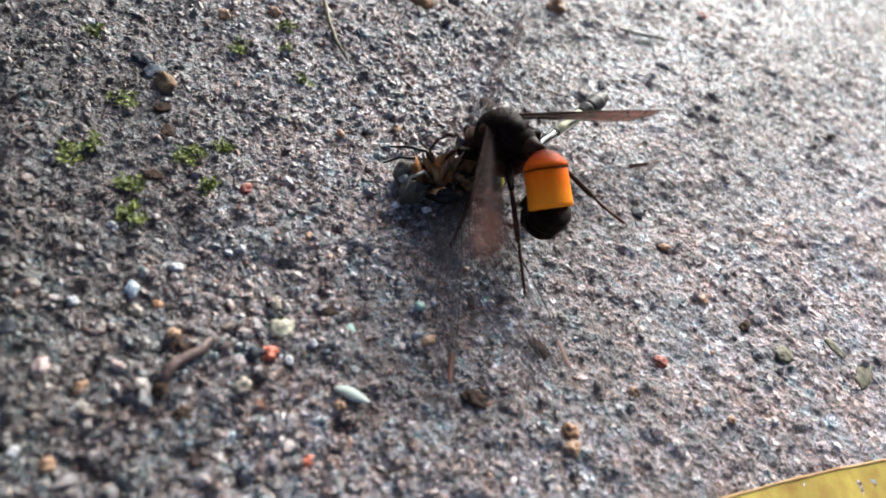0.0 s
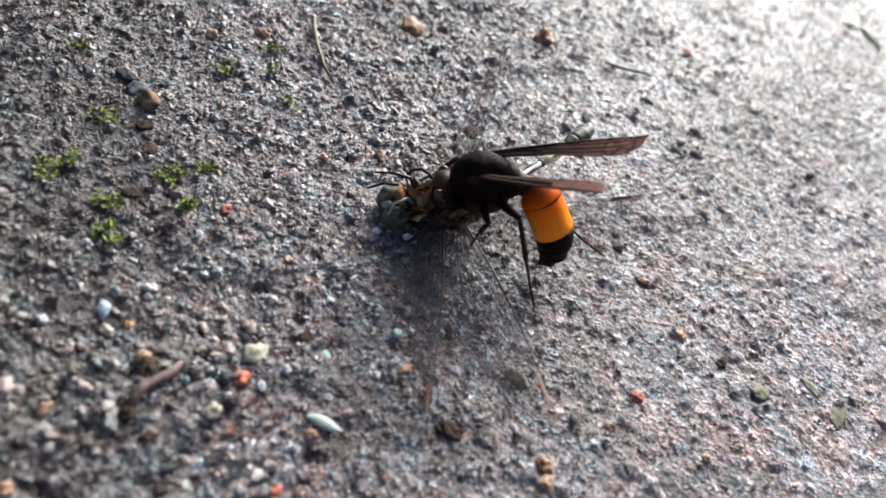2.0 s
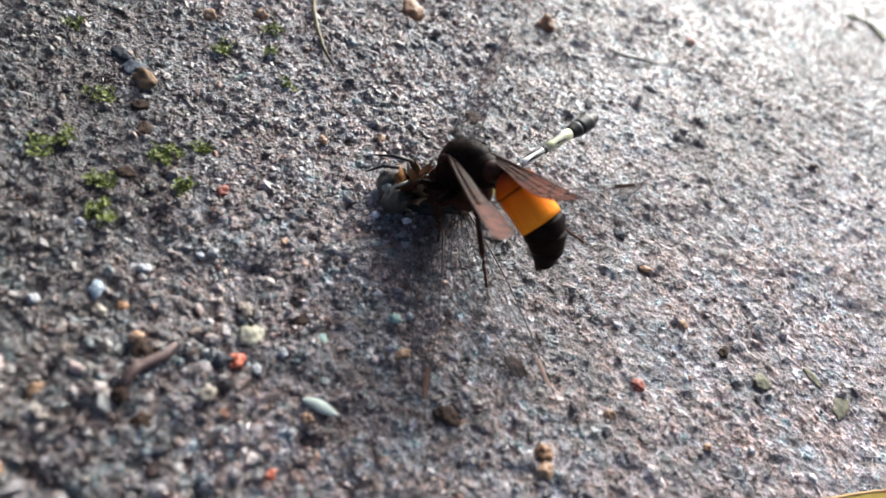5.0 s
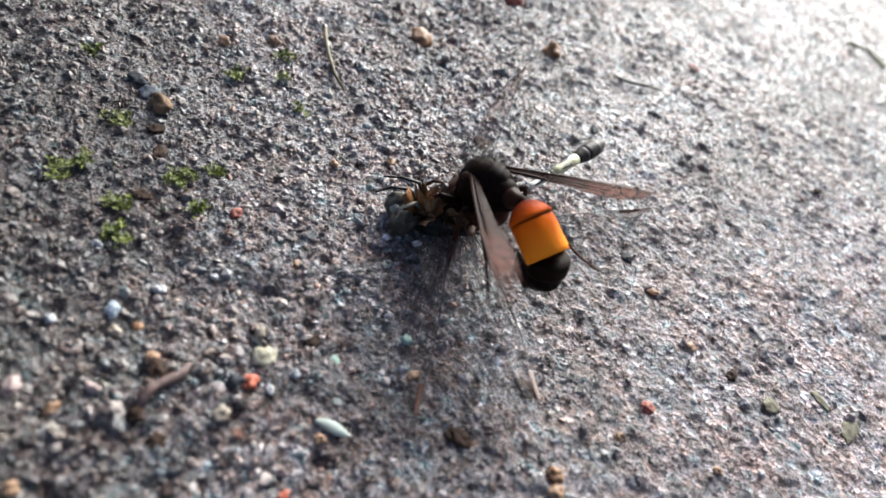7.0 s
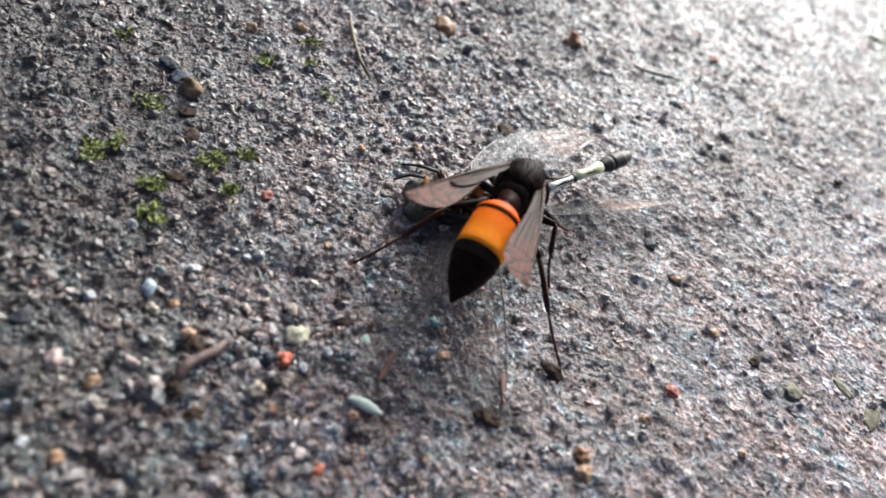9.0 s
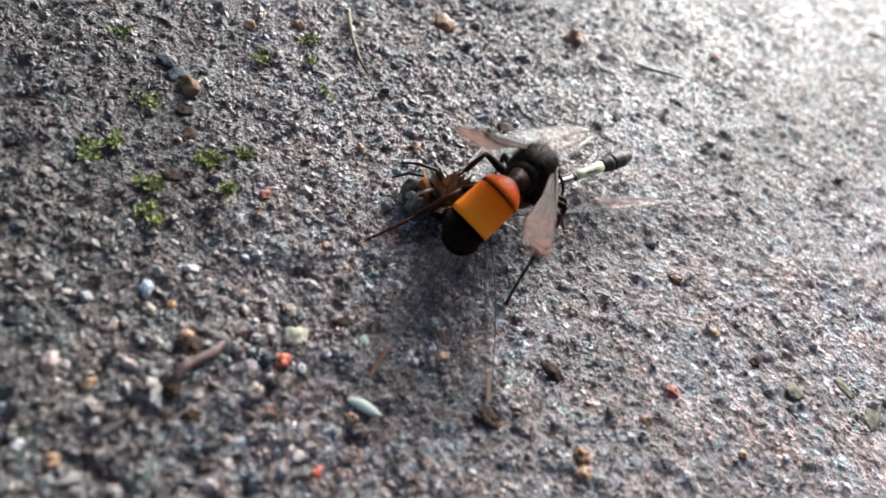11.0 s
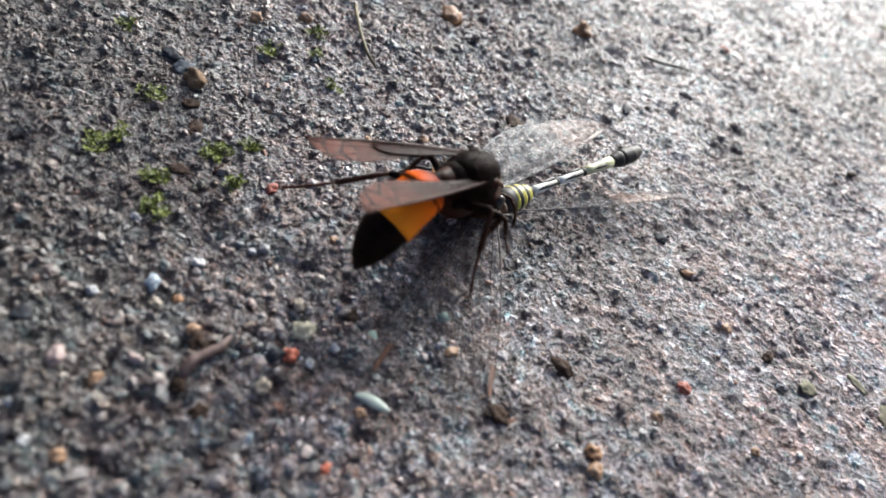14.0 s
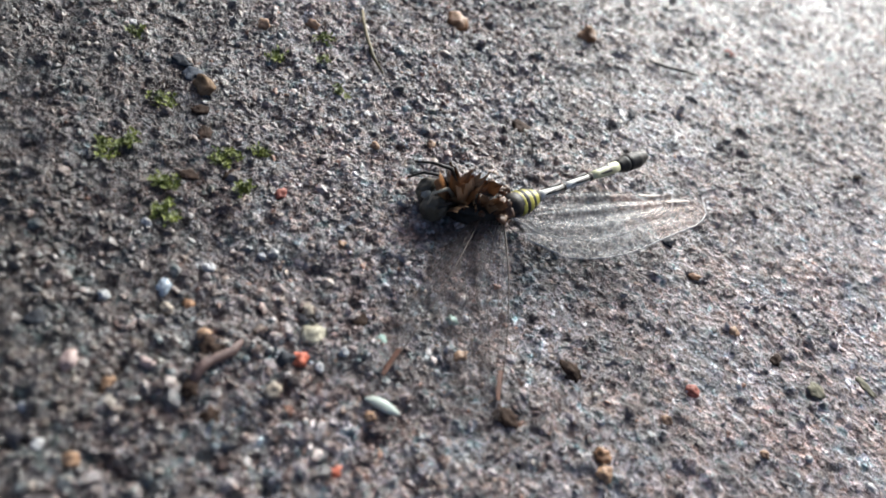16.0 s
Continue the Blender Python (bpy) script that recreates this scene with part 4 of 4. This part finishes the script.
    tube(bm, scaled([(-1.2, 0, 0), (0, 0, 0.1), (1.0, 0, 0.1)]), [MM * r for r in (1.4, 1.65, 1.7)], 16)
    abdomen = part("abdomen", bm, BODY_DARK, root)
    segs = [(0.8, 1.4, 1.75, 1.78, BODY_YELLOW), (1.35, 2, 1.76, 1.74, BODY_DARK), (1.95, 2.7, 1.72, 1.6, BODY_YELLOW), (2.65, 3.3, 1.6, 1.4, BODY_DARK),
            (3.25, 4.1, 1.4, 1.1, BODY_YELLOW), (4.05, 4.722, 1.1, 0.75, BODY_DARK), (4.6, 9.236, 0.68, 0.52, BODY_PALE), (9.114, 9.7, 0.52, 0.53, BODY_DARK), (9.6, 14.36, 0.53, 0.58, BODY_PALE),
            (14.24, 14.9, 0.58, 0.64, BODY_DARK), (14.8, 20.5, 0.62, 0.84, BODY_CREAM), (20.4, 22.4, 0.84, 1.28, BODY_DARK), (22.3, 25.2, 1.28, 1.26, BODY_DARK), (25.07, 26.9, 1.24, 0.62, BODY_DARK)]
    for x0, x1, r0, r1, mat in segs:
        bm = bmesh.new()
        pts = [(x0 + (x1 - x0) * k / 4, 0, 0.1) for k in range(5)]
        tube(bm, scaled(pts), [MM * (r0 + (r1 - r0) * k / 4 + (0.02 if k in (2, 3) else 0)) for k in range(5)], 16, 0.92)
        part("segment", bm, mat, abdomen)
    # dark side stripes on the pale middle
    for x0, x1 in ((4.9, 9.0), (10.6, 14.0), (15.6, 18.6)):
        for y in (0.34, -0.34):
            bm = bmesh.new()
            tube(bm, scaled([(x0, y * 1.2, 0.42), ((x0 + x1) / 2, y * 1.1, 0.46), (x1, y * 1.1, 0.52)]), [MM * r for r in (0.06, 0.22, 0.33)], 6)
            part("stripe", bm, BODY_DARK, abdomen)
    for y in (0.35, -0.35):
        bm = bmesh.new()
        tube(bm, scaled([(26.0, y, 0.1), (26.8, y * 1.2, 0.1), (27.4, y, 0.15)]), [MM * r for r in (0.22, 0.16, 0.05)], 6)
        part("tail_hook", bm, BODY_PALE, abdomen)
    abdomen.matrix_basis = pose(3.8 * MM, 0, 2.3 * MM)
    wings = {}
    for key, length, chord, base, rear, vein in (("a", 28.5, 5.6, 2.0, 0.55, VEIN), ("b", 27.5, 8.4, 4.2, 0.30, VEIN), ("c", 29.0, 8.4, 4.2, 0.32, VEIN_PALE), ("d", 27.0, 7.4, 3.0, 0.40, VEIN_PALE)):
        wings[key] = wing("wing", root, length, chord, base, rear, WING_PALE if key in "cd" else WING_CLEAR, vein, "clear netted dragonfly wing", 0.2, 6 if key in "cd" else 7, (0.82, 0.92), WING_AMBER if key in "cd" else None, 0.09 if key in "cd" else 0.13)
    return root, abdomen, wings


ground()
sand()
for i, row in enumerate(QUARTZ + WARM_STONES + SOIL_CRUMBS + MIXED_STONES):
    pebble(*row, i + 1)
for i, (x, y, r, count) in enumerate(MOSSES):
    moss_clump(x, y, r, count, i + 1)
seed()
fallen_leaf()
fibre("twig", [(-6.9, -7.8, -0.1), (-7.15, -6.8, 0.05), (-7.0, -5.4, 0.1), (-6.4, -4.2, -0.05), (-5.7, -3.0, 0.0), (-5.6, -1.6, -0.25)], 0.56, TWIG, "reddish brown dry twig on gritty concrete", "twig")
fibre("twig", [(25.0, 86.6, 0.1), (28.0, 86.9, 0.4), (31.5, 88.2, 0.4), (34.6, 89.8, 0.1)], 0.28, BODY_DARK, "thin dark twig lying on concrete", "twig")
fibre("straw", [(-21.2, 60.5, 0.1), (-19.3, 56.2, 0.5), (-17.1, 52.5, 0.6), (-14.6, 49.7, 0.3), (-11.9, 47.5, 0.1)], 0.3, STRAW, "thin curved olive-brown straw fibre on concrete", "straw")

HORNET, GASTER, GASTER_RINGS, HORNET_WINGS, HORNET_LEGS = hornet()
DRAGONFLY, ABDOMEN, DRAGON_WINGS = dragonfly()

# seconds, place in metres, turn in degrees
HORNET_ROWS = [
    (0, 0.01311, 0.03452, 0.00910, 0.0, 30.8, 151.1),
    (0.5, 0.01308, 0.03194, 0.00905, 0.0, 37.6, 170.8),
    (1, 0.01529, 0.03346, 0.00915, 0.0, 21.4, -172.5),
    (1.5, 0.01399, 0.03320, 0.00914, 0.0, 23.8, -168.7),
    (2, 0.01336, 0.03230, 0.00915, 0.0, 22.3, -169.2),
    (2.5, 0.01364, 0.03265, 0.00914, 0.0, 23.6, -167.8),
    (3, 0.01554, 0.03246, 0.00911, 0.0, 29.8, 169.0),
    (3.5, 0.01503, 0.03253, 0.00906, 0.0, 36.7, 162.9),
    (4, 0.01486, 0.03172, 0.00905, 0.0, 38.0, 162.8),
    (6.5, 0.00688, 0.02882, 0.00939, 0.0, 55.8, 117.8),
    (7, 0.01254, 0.03151, 0.00909, 0.0, 33.1, 145.2),
    (7.5, 0.01143, 0.03186, 0.00913, 0.0, 26.6, 121.8),
    (8, 0.01210, 0.02997, 0.00986, 0.0, 20.0, 77.3),
    (8.5, 0.01292, 0.02853, 0.01014, 0.0, 23.5, 83.0),
    (9, 0.01377, 0.02799, 0.01016, 0.0, 18.9, 83.1),
    (11.5, 0.01448, 0.03238, 0.00983, 0.0, 25.6, 68.4),
    (12, 0.01425, 0.02957, 0.00981, 0.0, 29.3, 63.6),
    (12.5, 0.01191, 0.02925, 0.00985, 0.0, 21.5, 74.1),
    (13, 0.01161, 0.02895, 0.00988, 0.0, 14.1, 70.2),
    (13.5, 0.01202, 0.02208, 0.00974, 0.0, 40.1, 47.1),
    (14, 0.00766, 0.02384, 0.00983, 0.0, 26.0, 57.9),
    (14.5, 0.00408, 0.02115, 0.00983, 0.0, 25.0, 48.0),
    (14.8, 0.00198, 0.02204, 0.00986, 0.0, 20.3, 61.5),
    (14.9, 0.00606, 0.03215, 0.01200, 0.0, 7.3, 43.8),
    (15, 0.00915, 0.03375, 0.02000, 0.0, 1.6, 49.6),
    (15.1, 0.03000, 0.07500, 0.04500, 0.0, 1.6, 49.6),
    (15.25, 0.06000, 0.14000, 0.09000, 0.0, 1.6, 49.6),
    (15.6, 0.20000, 0.75000, 0.12000, 0.0, 8.0, 60.0),
    (15.8, 0.25000, 1.15000, 0.01200, 0.0, -8.0, 62.0),
    (16, 0.26000, 1.20000, 0.00850, 0.0, 0.0, 62.0),
]
GASTER_ROWS = [
    (0, -0.00600, 0.00000, -0.00030, 25.1, -62.3, -40.5),
    (0.5, -0.00600, 0.00000, -0.00030, 24.7, -55.8, -45.0),
    (1, -0.00600, 0.00000, -0.00030, 25.2, -40.4, -62.4),
    (1.5, -0.00600, 0.00000, -0.00030, 23.2, -42.0, -56.3),
    (2, -0.00600, 0.00000, -0.00030, 23.5, -64.3, -36.6),
    (2.5, -0.00600, 0.00000, -0.00030, 39.3, -60.5, -62.9),
    (3, -0.00600, 0.00000, -0.00030, 17.7, -48.5, -38.1),
    (3.5, -0.00600, 0.00000, -0.00030, 25.8, -70.4, -36.0),
    (4, -0.00600, 0.00000, -0.00030, 29.4, -75.3, -37.6),
    (6.5, -0.00600, 0.00000, -0.00030, -15.1, -26.0, 59.7),
    (7, -0.00600, 0.00000, -0.00030, -0.4, -57.0, 0.7),
    (7.5, -0.00600, 0.00000, -0.00030, -12.6, -54.9, 24.1),
    (8, -0.00600, 0.00000, -0.00030, -3.6, -62.5, 6.0),
    (8.5, -0.00600, 0.00000, -0.00030, -3.5, -36.6, 10.5),
    (9, -0.00600, 0.00000, -0.00030, -1.2, -36.0, 3.7),
    (11.5, -0.00600, 0.00000, -0.00030, 13.8, -66.8, -20.8),
    (12, -0.00600, 0.00000, -0.00030, 7.1, -70.2, -10.1),
    (12.5, -0.00600, 0.00000, -0.00030, 1.2, -45.5, -2.9),
    (13, -0.00600, 0.00000, -0.00030, 2.9, -54.4, -5.6),
    (13.5, -0.00600, 0.00000, -0.00030, -11.5, -63.9, 18.3),
    (14, -0.00600, 0.00000, -0.00030, -9.9, -56.3, 18.3),
    (14.5, -0.00600, 0.00000, -0.00030, 4.1, -45.8, -9.8),
    (14.8, -0.00600, 0.00000, -0.00030, 7.1, -46.5, -16.5),
    (14.9, -0.00600, 0.00000, -0.00030, 1.3, -42.5, -8.3),
    (15, -0.00600, 0.00000, -0.00030, 1.7, -34.5, -62.5),
]
LEFT_WING_ROWS = [
    (0, 0.00040, 0.00210, 0.00210, 162.7, 28.1, 125.4),
    (0.5, 0.00040, 0.00210, 0.00210, 166.7, -1.1, 150.4),
    (1, 0.00040, 0.00210, 0.00210, 169.8, -11.2, 138.4),
    (1.5, 0.00040, 0.00210, 0.00210, 167.4, -19.1, 136.9),
    (2, 0.00040, 0.00210, 0.00210, 167.6, -26.5, 138.2),
    (2.5, 0.00040, 0.00210, 0.00210, 165.1, -28.2, 131.9),
    (3, 0.00040, 0.00210, 0.00210, 170.4, 2.3, 152.0),
    (3.5, 0.00040, 0.00210, 0.00210, 169.1, 1.2, 155.1),
    (4, 0.00040, 0.00210, 0.00210, 170.6, 3.4, 159.2),
    (6.5, 0.00040, 0.00210, 0.00210, 157.2, 38.3, 141.3),
    (7, 0.00040, 0.00210, 0.00210, 167.6, 15.2, 145.6),
    (7.5, 0.00040, 0.00210, 0.00210, 167.6, 6.0, 135.6),
    (8, 0.00040, 0.00210, 0.00210, 174.5, 14.3, 155.3),
    (8.5, 0.00040, 0.00210, 0.00210, 174.8, 11.7, 160.6),
    (9, 0.00040, 0.00210, 0.00210, 175.9, 6.2, 160.7),
    (11.5, 0.00040, 0.00210, 0.00210, 176.6, -10.1, 169.7),
    (12, 0.00040, 0.00210, 0.00210, 173.5, -10.3, 162.8),
    (12.5, 0.00040, 0.00210, 0.00210, 175.7, -2.5, 163.1),
    (13, 0.00040, 0.00210, 0.00210, 178.8, 3.0, 172.9),
    (13.5, 0.00040, 0.00210, 0.00210, 171.3, 2.6, 162.2),
    (14, 0.00040, 0.00210, 0.00210, 174.8, 16.2, 162.5),
    (14.5, 0.00040, 0.00210, 0.00210, 172.6, 19.9, 153.7),
    (14.8, 0.00040, 0.00210, 0.00210, -178.9, -23.1, -176.1),
    (14.9, 0.00040, 0.00210, 0.00210, 161.0, -32.1, -154.8),
    (15, 0.00040, 0.00210, 0.00210, 159.0, -34.5, -159.9),
]
RIGHT_WING_ROWS = [
    (0, 0.00040, -0.00210, 0.00210, 3.3, -8.6, -171.9),
    (0.5, 0.00040, -0.00210, 0.00210, 7.9, -1.1, -163.1),
    (1, 0.00040, -0.00210, 0.00210, -0.1, -12.5, 179.6),
    (1.5, 0.00040, -0.00210, 0.00210, -0.7, -9.6, 177.7),
    (2, 0.00040, -0.00210, 0.00210, -0.5, -11.3, 178.1),
    (2.5, 0.00040, -0.00210, 0.00210, -5.5, -17.7, 162.8),
    (3, 0.00040, -0.00210, 0.00210, 3.6, 3.8, -169.9),
    (3.5, 0.00040, -0.00210, 0.00210, -1.6, 2.7, 176.5),
    (4, 0.00040, -0.00210, 0.00210, -4.4, 7.3, 170.2),
    (6.5, 0.00040, -0.00210, 0.00210, -9.7, -0.9, 167.4),
    (7, 0.00040, -0.00210, 0.00210, 6.9, 2.1, -162.6),
    (7.5, 0.00040, -0.00210, 0.00210, -2.2, -15.8, 174.1),
    (8, 0.00040, -0.00210, 0.00210, 3.8, 4.2, -163.4),
    (8.5, 0.00040, -0.00210, 0.00210, 6.1, 8.3, -157.1),
    (9, 0.00040, -0.00210, 0.00210, 2.8, 10.1, -167.2),
    (11.5, 0.00040, -0.00210, 0.00210, 7.0, 8.3, -155.7),
    (12, 0.00040, -0.00210, 0.00210, 9.5, 8.0, -151.1),
    (12.5, 0.00040, -0.00210, 0.00210, 1.6, 3.6, -173.5),
    (13, 0.00040, -0.00210, 0.00210, 0.9, 6.6, -174.6),
    (13.5, 0.00040, -0.00210, 0.00210, 16.2, 3.7, -144.3),
    (14, 0.00040, -0.00210, 0.00210, 1.2, 14.1, -176.1),
    (14.5, 0.00040, -0.00210, 0.00210, -0.3, 28.0, 179.1),
    (14.8, 0.00040, -0.00210, 0.00210, 10.1, -16.3, -137.5),
    (14.9, 0.00040, -0.00210, 0.00210, 0.0, 2.0, -137.8),
    (15, 0.00040, -0.00210, 0.00210, 0.0, -4.0, -140.3),
]
# footholds on the ground: seconds, x, y in mm
FOOTHOLDS = {
    "FR": [(8.5, 22.0, 39.1), (9.0, 23.7, 36.4), (14.5, 11.8, 16.1), (14.8, 12.9, 16.8)],
    "ML": [(0.0, 12.6, 23.1), (1.0, 14.7, 26.8), (2.0, 15.5, 30.9), (3.5, 14.5, 27.9), (4.0, 15.1, 27.7), (6.5, 8.3, 25.6), (7.0, 12.8, 24.2)],
    "MR": [(11.5, 20.0, 32.4), (12.0, 19.8, 31.5), (12.5, 16.7, 25.0), (13.0, 16.6, 25.0), (13.5, 18.8, 18.6), (14.0, 12.0, 25.2), (14.5, 6.8, 15.0), (14.8, 1.9, 13.9)],
    "HL": [(0.0, 22.9, 20.5), (0.5, 23.0, 23.1), (1.0, 25.5, 21.8), (2.0, 25.6, 25.5), (2.5, 26.6, 23.8), (3.0, 26.2, 23.2), (4.0, 24.3, 21.8), (6.5, 13.6, 26.0), (7.0, 18.9, 23.4), (8.0, 2.4, 18.5), (8.5, 2.0, 13.9), (9.0, 1.1, 14.2), (12.0, -1.2, 20.4), (12.5, -3.0, 17.2), (13.0, -2.3, 20.3), (13.5, -1.0, 18.6), (14.0, -12.2, 17.2), (14.5, -13.1, 19.6), (14.8, -15.4, 23.2)],
    "HR": [(0.0, 34.6, 37.8), (4.0, 34.6, 37.8), (7.0, 30.8, 36.9), (8.0, 22.2, 18.9), (8.5, 23.8, 15.9), (9.0, 26.8, 14.5), (11.5, 16.7, 23.8), (12.0, 16.9, 25.0), (12.5, 18.6, 11.3), (13.0, 13.6, 18.5), (13.5, 15.8, 8.8), (14.0, 13.4, 17.3)],
}
# x, y of the thorax in mm, its heading
DRAGONFLY_ROWS = [(0, 10.4, 31.2, 34), (4.2, 10.6, 31.4, 34), (7.0, 10.2, 31.4, 33), (8.0, 9.7, 30.4, 32), (9.0, 9.5, 29.8, 31), (11.5, 9.4, 29.9, 31), (16.0, 9.4, 29.6, 31)]
ABDOMEN_ROWS = [(0, -6.5, 31), (7.0, -6.5, 30), (8.0, -4, 29), (9.0, -3, 26), (16.0, -2, 25)]
# wing: base in mm, then rows of seconds, heading, rise, lean about its own length
DRAGON_WING_ROWS = {
    "a": ((-0.4, -1.6, 2.0), [(0, -108, -2, 30), (4.2, -108, -2, 30), (7.0, -111, -2, 32), (9.0, -122, -2, 36), (16.0, -125, -2, 38)]),
    "b": ((2.5, -1.6, 2.0), [(0, -82, -2, 8), (4.2, -82, -2, 8), (5.9, -82, 2, 4), (6.5, -84, 13, 0), (7.0, -89, 5, 4), (8.0, -95, -2, 8), (16.0, -104, -2, 8)]),
    "c": ((4.2, -1.4, 2.2), [(0, 9, 1, 98), (6.8, 9, 1, 98), (7.5, 10, 0, 148), (14.8, 10, 0, 148), (14.93, 9, 2, 105), (15.07, 7, 4, 52), (15.2, 7, 5, -4), (16.0, 7, 5, -4)]),
    "d": ((2.5, 1.4, 2.4), [(0, 62, 20, 110), (7.0, 60, 16, 120), (8.0, 45, 8, 150), (9.0, 33, 2, 178), (14.8, 33, 2, 178), (14.93, 24, 6, 130), (15.07, 12, 5, 66), (15.2, 5, 2, 2), (16.0, 5, 2, 2)]),
}


def foothold(key, t, azimuth, body, hip, reach):
    """Where a foot stands at a time: a known foothold, or one beside the body; in the air it trails."""
    at = body @ hip
    if body.translation.z > 0.0105:
        return body @ (hip + Vector((-0.6 * reach, math.copysign(0.25, hip.y) * reach, -0.45 * reach)))
    known = FOOTHOLDS.get(key, [])
    for (t0, x0, y0), (t1, x1, y1) in zip(known, known[1:]):
        if t0 - 0.05 <= t <= t1 + 0.05 and t1 - t0 < 4.1:
            k = (t - t0) / (t1 - t0)
            x, y = x0 + (x1 - x0) * k, y0 + (y1 - y0) * k
            return Vector((x * MM, y * MM, (height_at(x, y) + 0.35) * MM))
    heading = body.to_3x3() @ Vector((1, 0, 0))
    yaw = math.atan2(heading.y, heading.x) + radians(azimuth)
    return Vector((at.x + math.cos(yaw) * 0.55 * reach, at.y + math.sin(yaw) * 0.55 * reach, 0.0006))


def leg_rows(key, azimuth, hip, f, g):
    """Rows for the femur on the body, and for tibia and tarsus at the knee."""
    upper, lower = [], []
    for t, *p in HORNET_ROWS:
        body = pose(*p)
        at = body @ hip
        way = foothold(key, t, azimuth, body, hip, f + g) - at
        far = min(max(way.length, abs(f - g) * 1.15), 0.985 * (f + g))
        way.normalize()
        along = (f * f - g * g + far * far) / (2 * far)
        rise = math.sqrt(max(f * f - along * along, 0.0))
        outward = body.to_3x3() @ Vector((0, math.copysign(0.6, hip.y), 0)) + Vector((0, 0, 1))
        bend = (outward - way * outward.dot(way)).normalized()
        knee = way * along + bend * rise
        x = knee.normalized()
        y = way.cross(bend).normalized()
        turn = Matrix((x, y, x.cross(y))).transposed()
        shin = turn.transposed() @ (way * far - knee)
        upper.append((t, Matrix.Translation(hip) @ (body.to_3x3().inverted() @ turn).to_4x4()))
        lower.append((t, pose(f, 0, 0, 0, math.degrees(math.atan2(-shin.z, shin.x)), 0)))
    return upper, lower


# stretches of beating: start, end, swing to each side in degrees
BEATS = {"l": [(0.0, 0.7, 30), (6.2, 7.4, 32), (7.9, 8.15, 12), (11.0, 12.2, 18), (12.3, 13.2, 14), (13.3, 13.7, 14), (14.55, 15.4, 42)],
         "r": [(6.2, 6.7, 24), (7.3, 8.1, 24), (11.0, 12.2, 50), (12.3, 13.2, 22), (13.3, 13.7, 14), (14.55, 15.4, 42)]}


def wing_rows(rows, beats, side):
    """The held poses of a wing, with the beats in between, one pose for every step of time."""
    out = {round(t * FPS): pose(*p) for t, *p in rows}
    out[round(LENGTH * FPS)] = pose(*rows[-1][1:])
    times = sorted(out)

    def between(k):
        for a, b in zip(times, times[1:]):
            if a <= k <= b:
                f = (k - a) / (b - a)
                qa, qb = out[a].to_quaternion(), out[b].to_quaternion()
                qb.make_compatible(qa)
                return Matrix.LocRotScale(out[a].translation, qa.slerp(qb, f), None)
    made = dict(out)
    for start, end, swing in beats:
        for k in range(round(start * FPS), round(end * FPS) + 1):
            base = between(k)
            stroke = side * swing * math.sin(2 * math.pi * k / 5)
            made[k] = Matrix.Translation(base.translation) @ pose(0, 0, 0, stroke, -0.5 * abs(stroke), 0) @ base.to_quaternion().to_matrix().to_4x4()
    return [(k / FPS, made[k]) for k in sorted(made)]


# seconds, bend at each joint of the black end of the gaster in degrees
CURL_ROWS = [(0, 50), (0.5, 30), (1.0, 22), (1.5, 18), (2.5, 15), (3.0, 42), (3.5, 16), (4.2, 15), (6.3, 20), (6.5, 14), (6.7, 24), (7.0, 46), (7.5, 62), (7.65, 42), (7.8, 20), (8.0, 4), (9.2, 3), (10.0, 18), (10.8, 38), (11.5, 58), (12.0, 58), (12.25, 34), (12.5, 16), (13.0, 8), (13.5, 26), (14.0, 8), (14.5, 20), (14.8, 8), (16.0, 4)]


def ring_rows(k):
    """The rings bend one on the other, down and forward."""
    rows = []
    for t, bend in CURL_ROWS:
        m = Matrix.Identity(4)
        for start, _ in GASTER_RINGS[:k + 1]:
            joint = Matrix.Translation(Vector(gaster_axis(start)) * MM + Vector((0, 0, -0.6 * MM)))
            m = m @ joint @ pose(0, 0, 0, 0, -bend, 0) @ joint.inverted()
        rows.append((t, m))
    return rows


def motions():
    walk(HORNET, [(t, pose(*p)) for t, *p in HORNET_ROWS])
    walk(GASTER, [(t, pose(*p)) for t, *p in GASTER_ROWS] + [(LENGTH, pose(*GASTER_ROWS[-1][1:]))])
    for k, (start, ring) in enumerate(GASTER_RINGS):
        walk(ring, ring_rows(k))
    walk(HORNET_WINGS["l"], wing_rows(LEFT_WING_ROWS, BEATS["l"], 1))
    walk(HORNET_WINGS["r"], wing_rows(RIGHT_WING_ROWS, BEATS["r"], -1))
    for key, (femur, tibia, tarsus, azimuth, hip, f, g) in HORNET_LEGS.items():
        upper, lower = leg_rows(key, azimuth, hip, f, g)
        walk(femur, upper)
        walk(tibia, lower)
        walk(tarsus, lower)
    walk(DRAGONFLY, [(t, pose(x * MM, y * MM, 0, 0, 0, a)) for t, x, y, a in DRAGONFLY_ROWS])
    walk(ABDOMEN, [(t, pose(3.8 * MM, 0, 2.3 * MM, 0, pitch, turn)) for t, pitch, turn in ABDOMEN_ROWS])
    for key, (base, rows) in DRAGON_WING_ROWS.items():
        walk(DRAGON_WINGS[key], [(t, pose(*(b * MM for b in base), 0, 0, a) @ pose(0, 0, 0, 0, -rise, 0) @ pose(0, 0, 0, lean)) for t, a, rise, lean in rows])


motions()
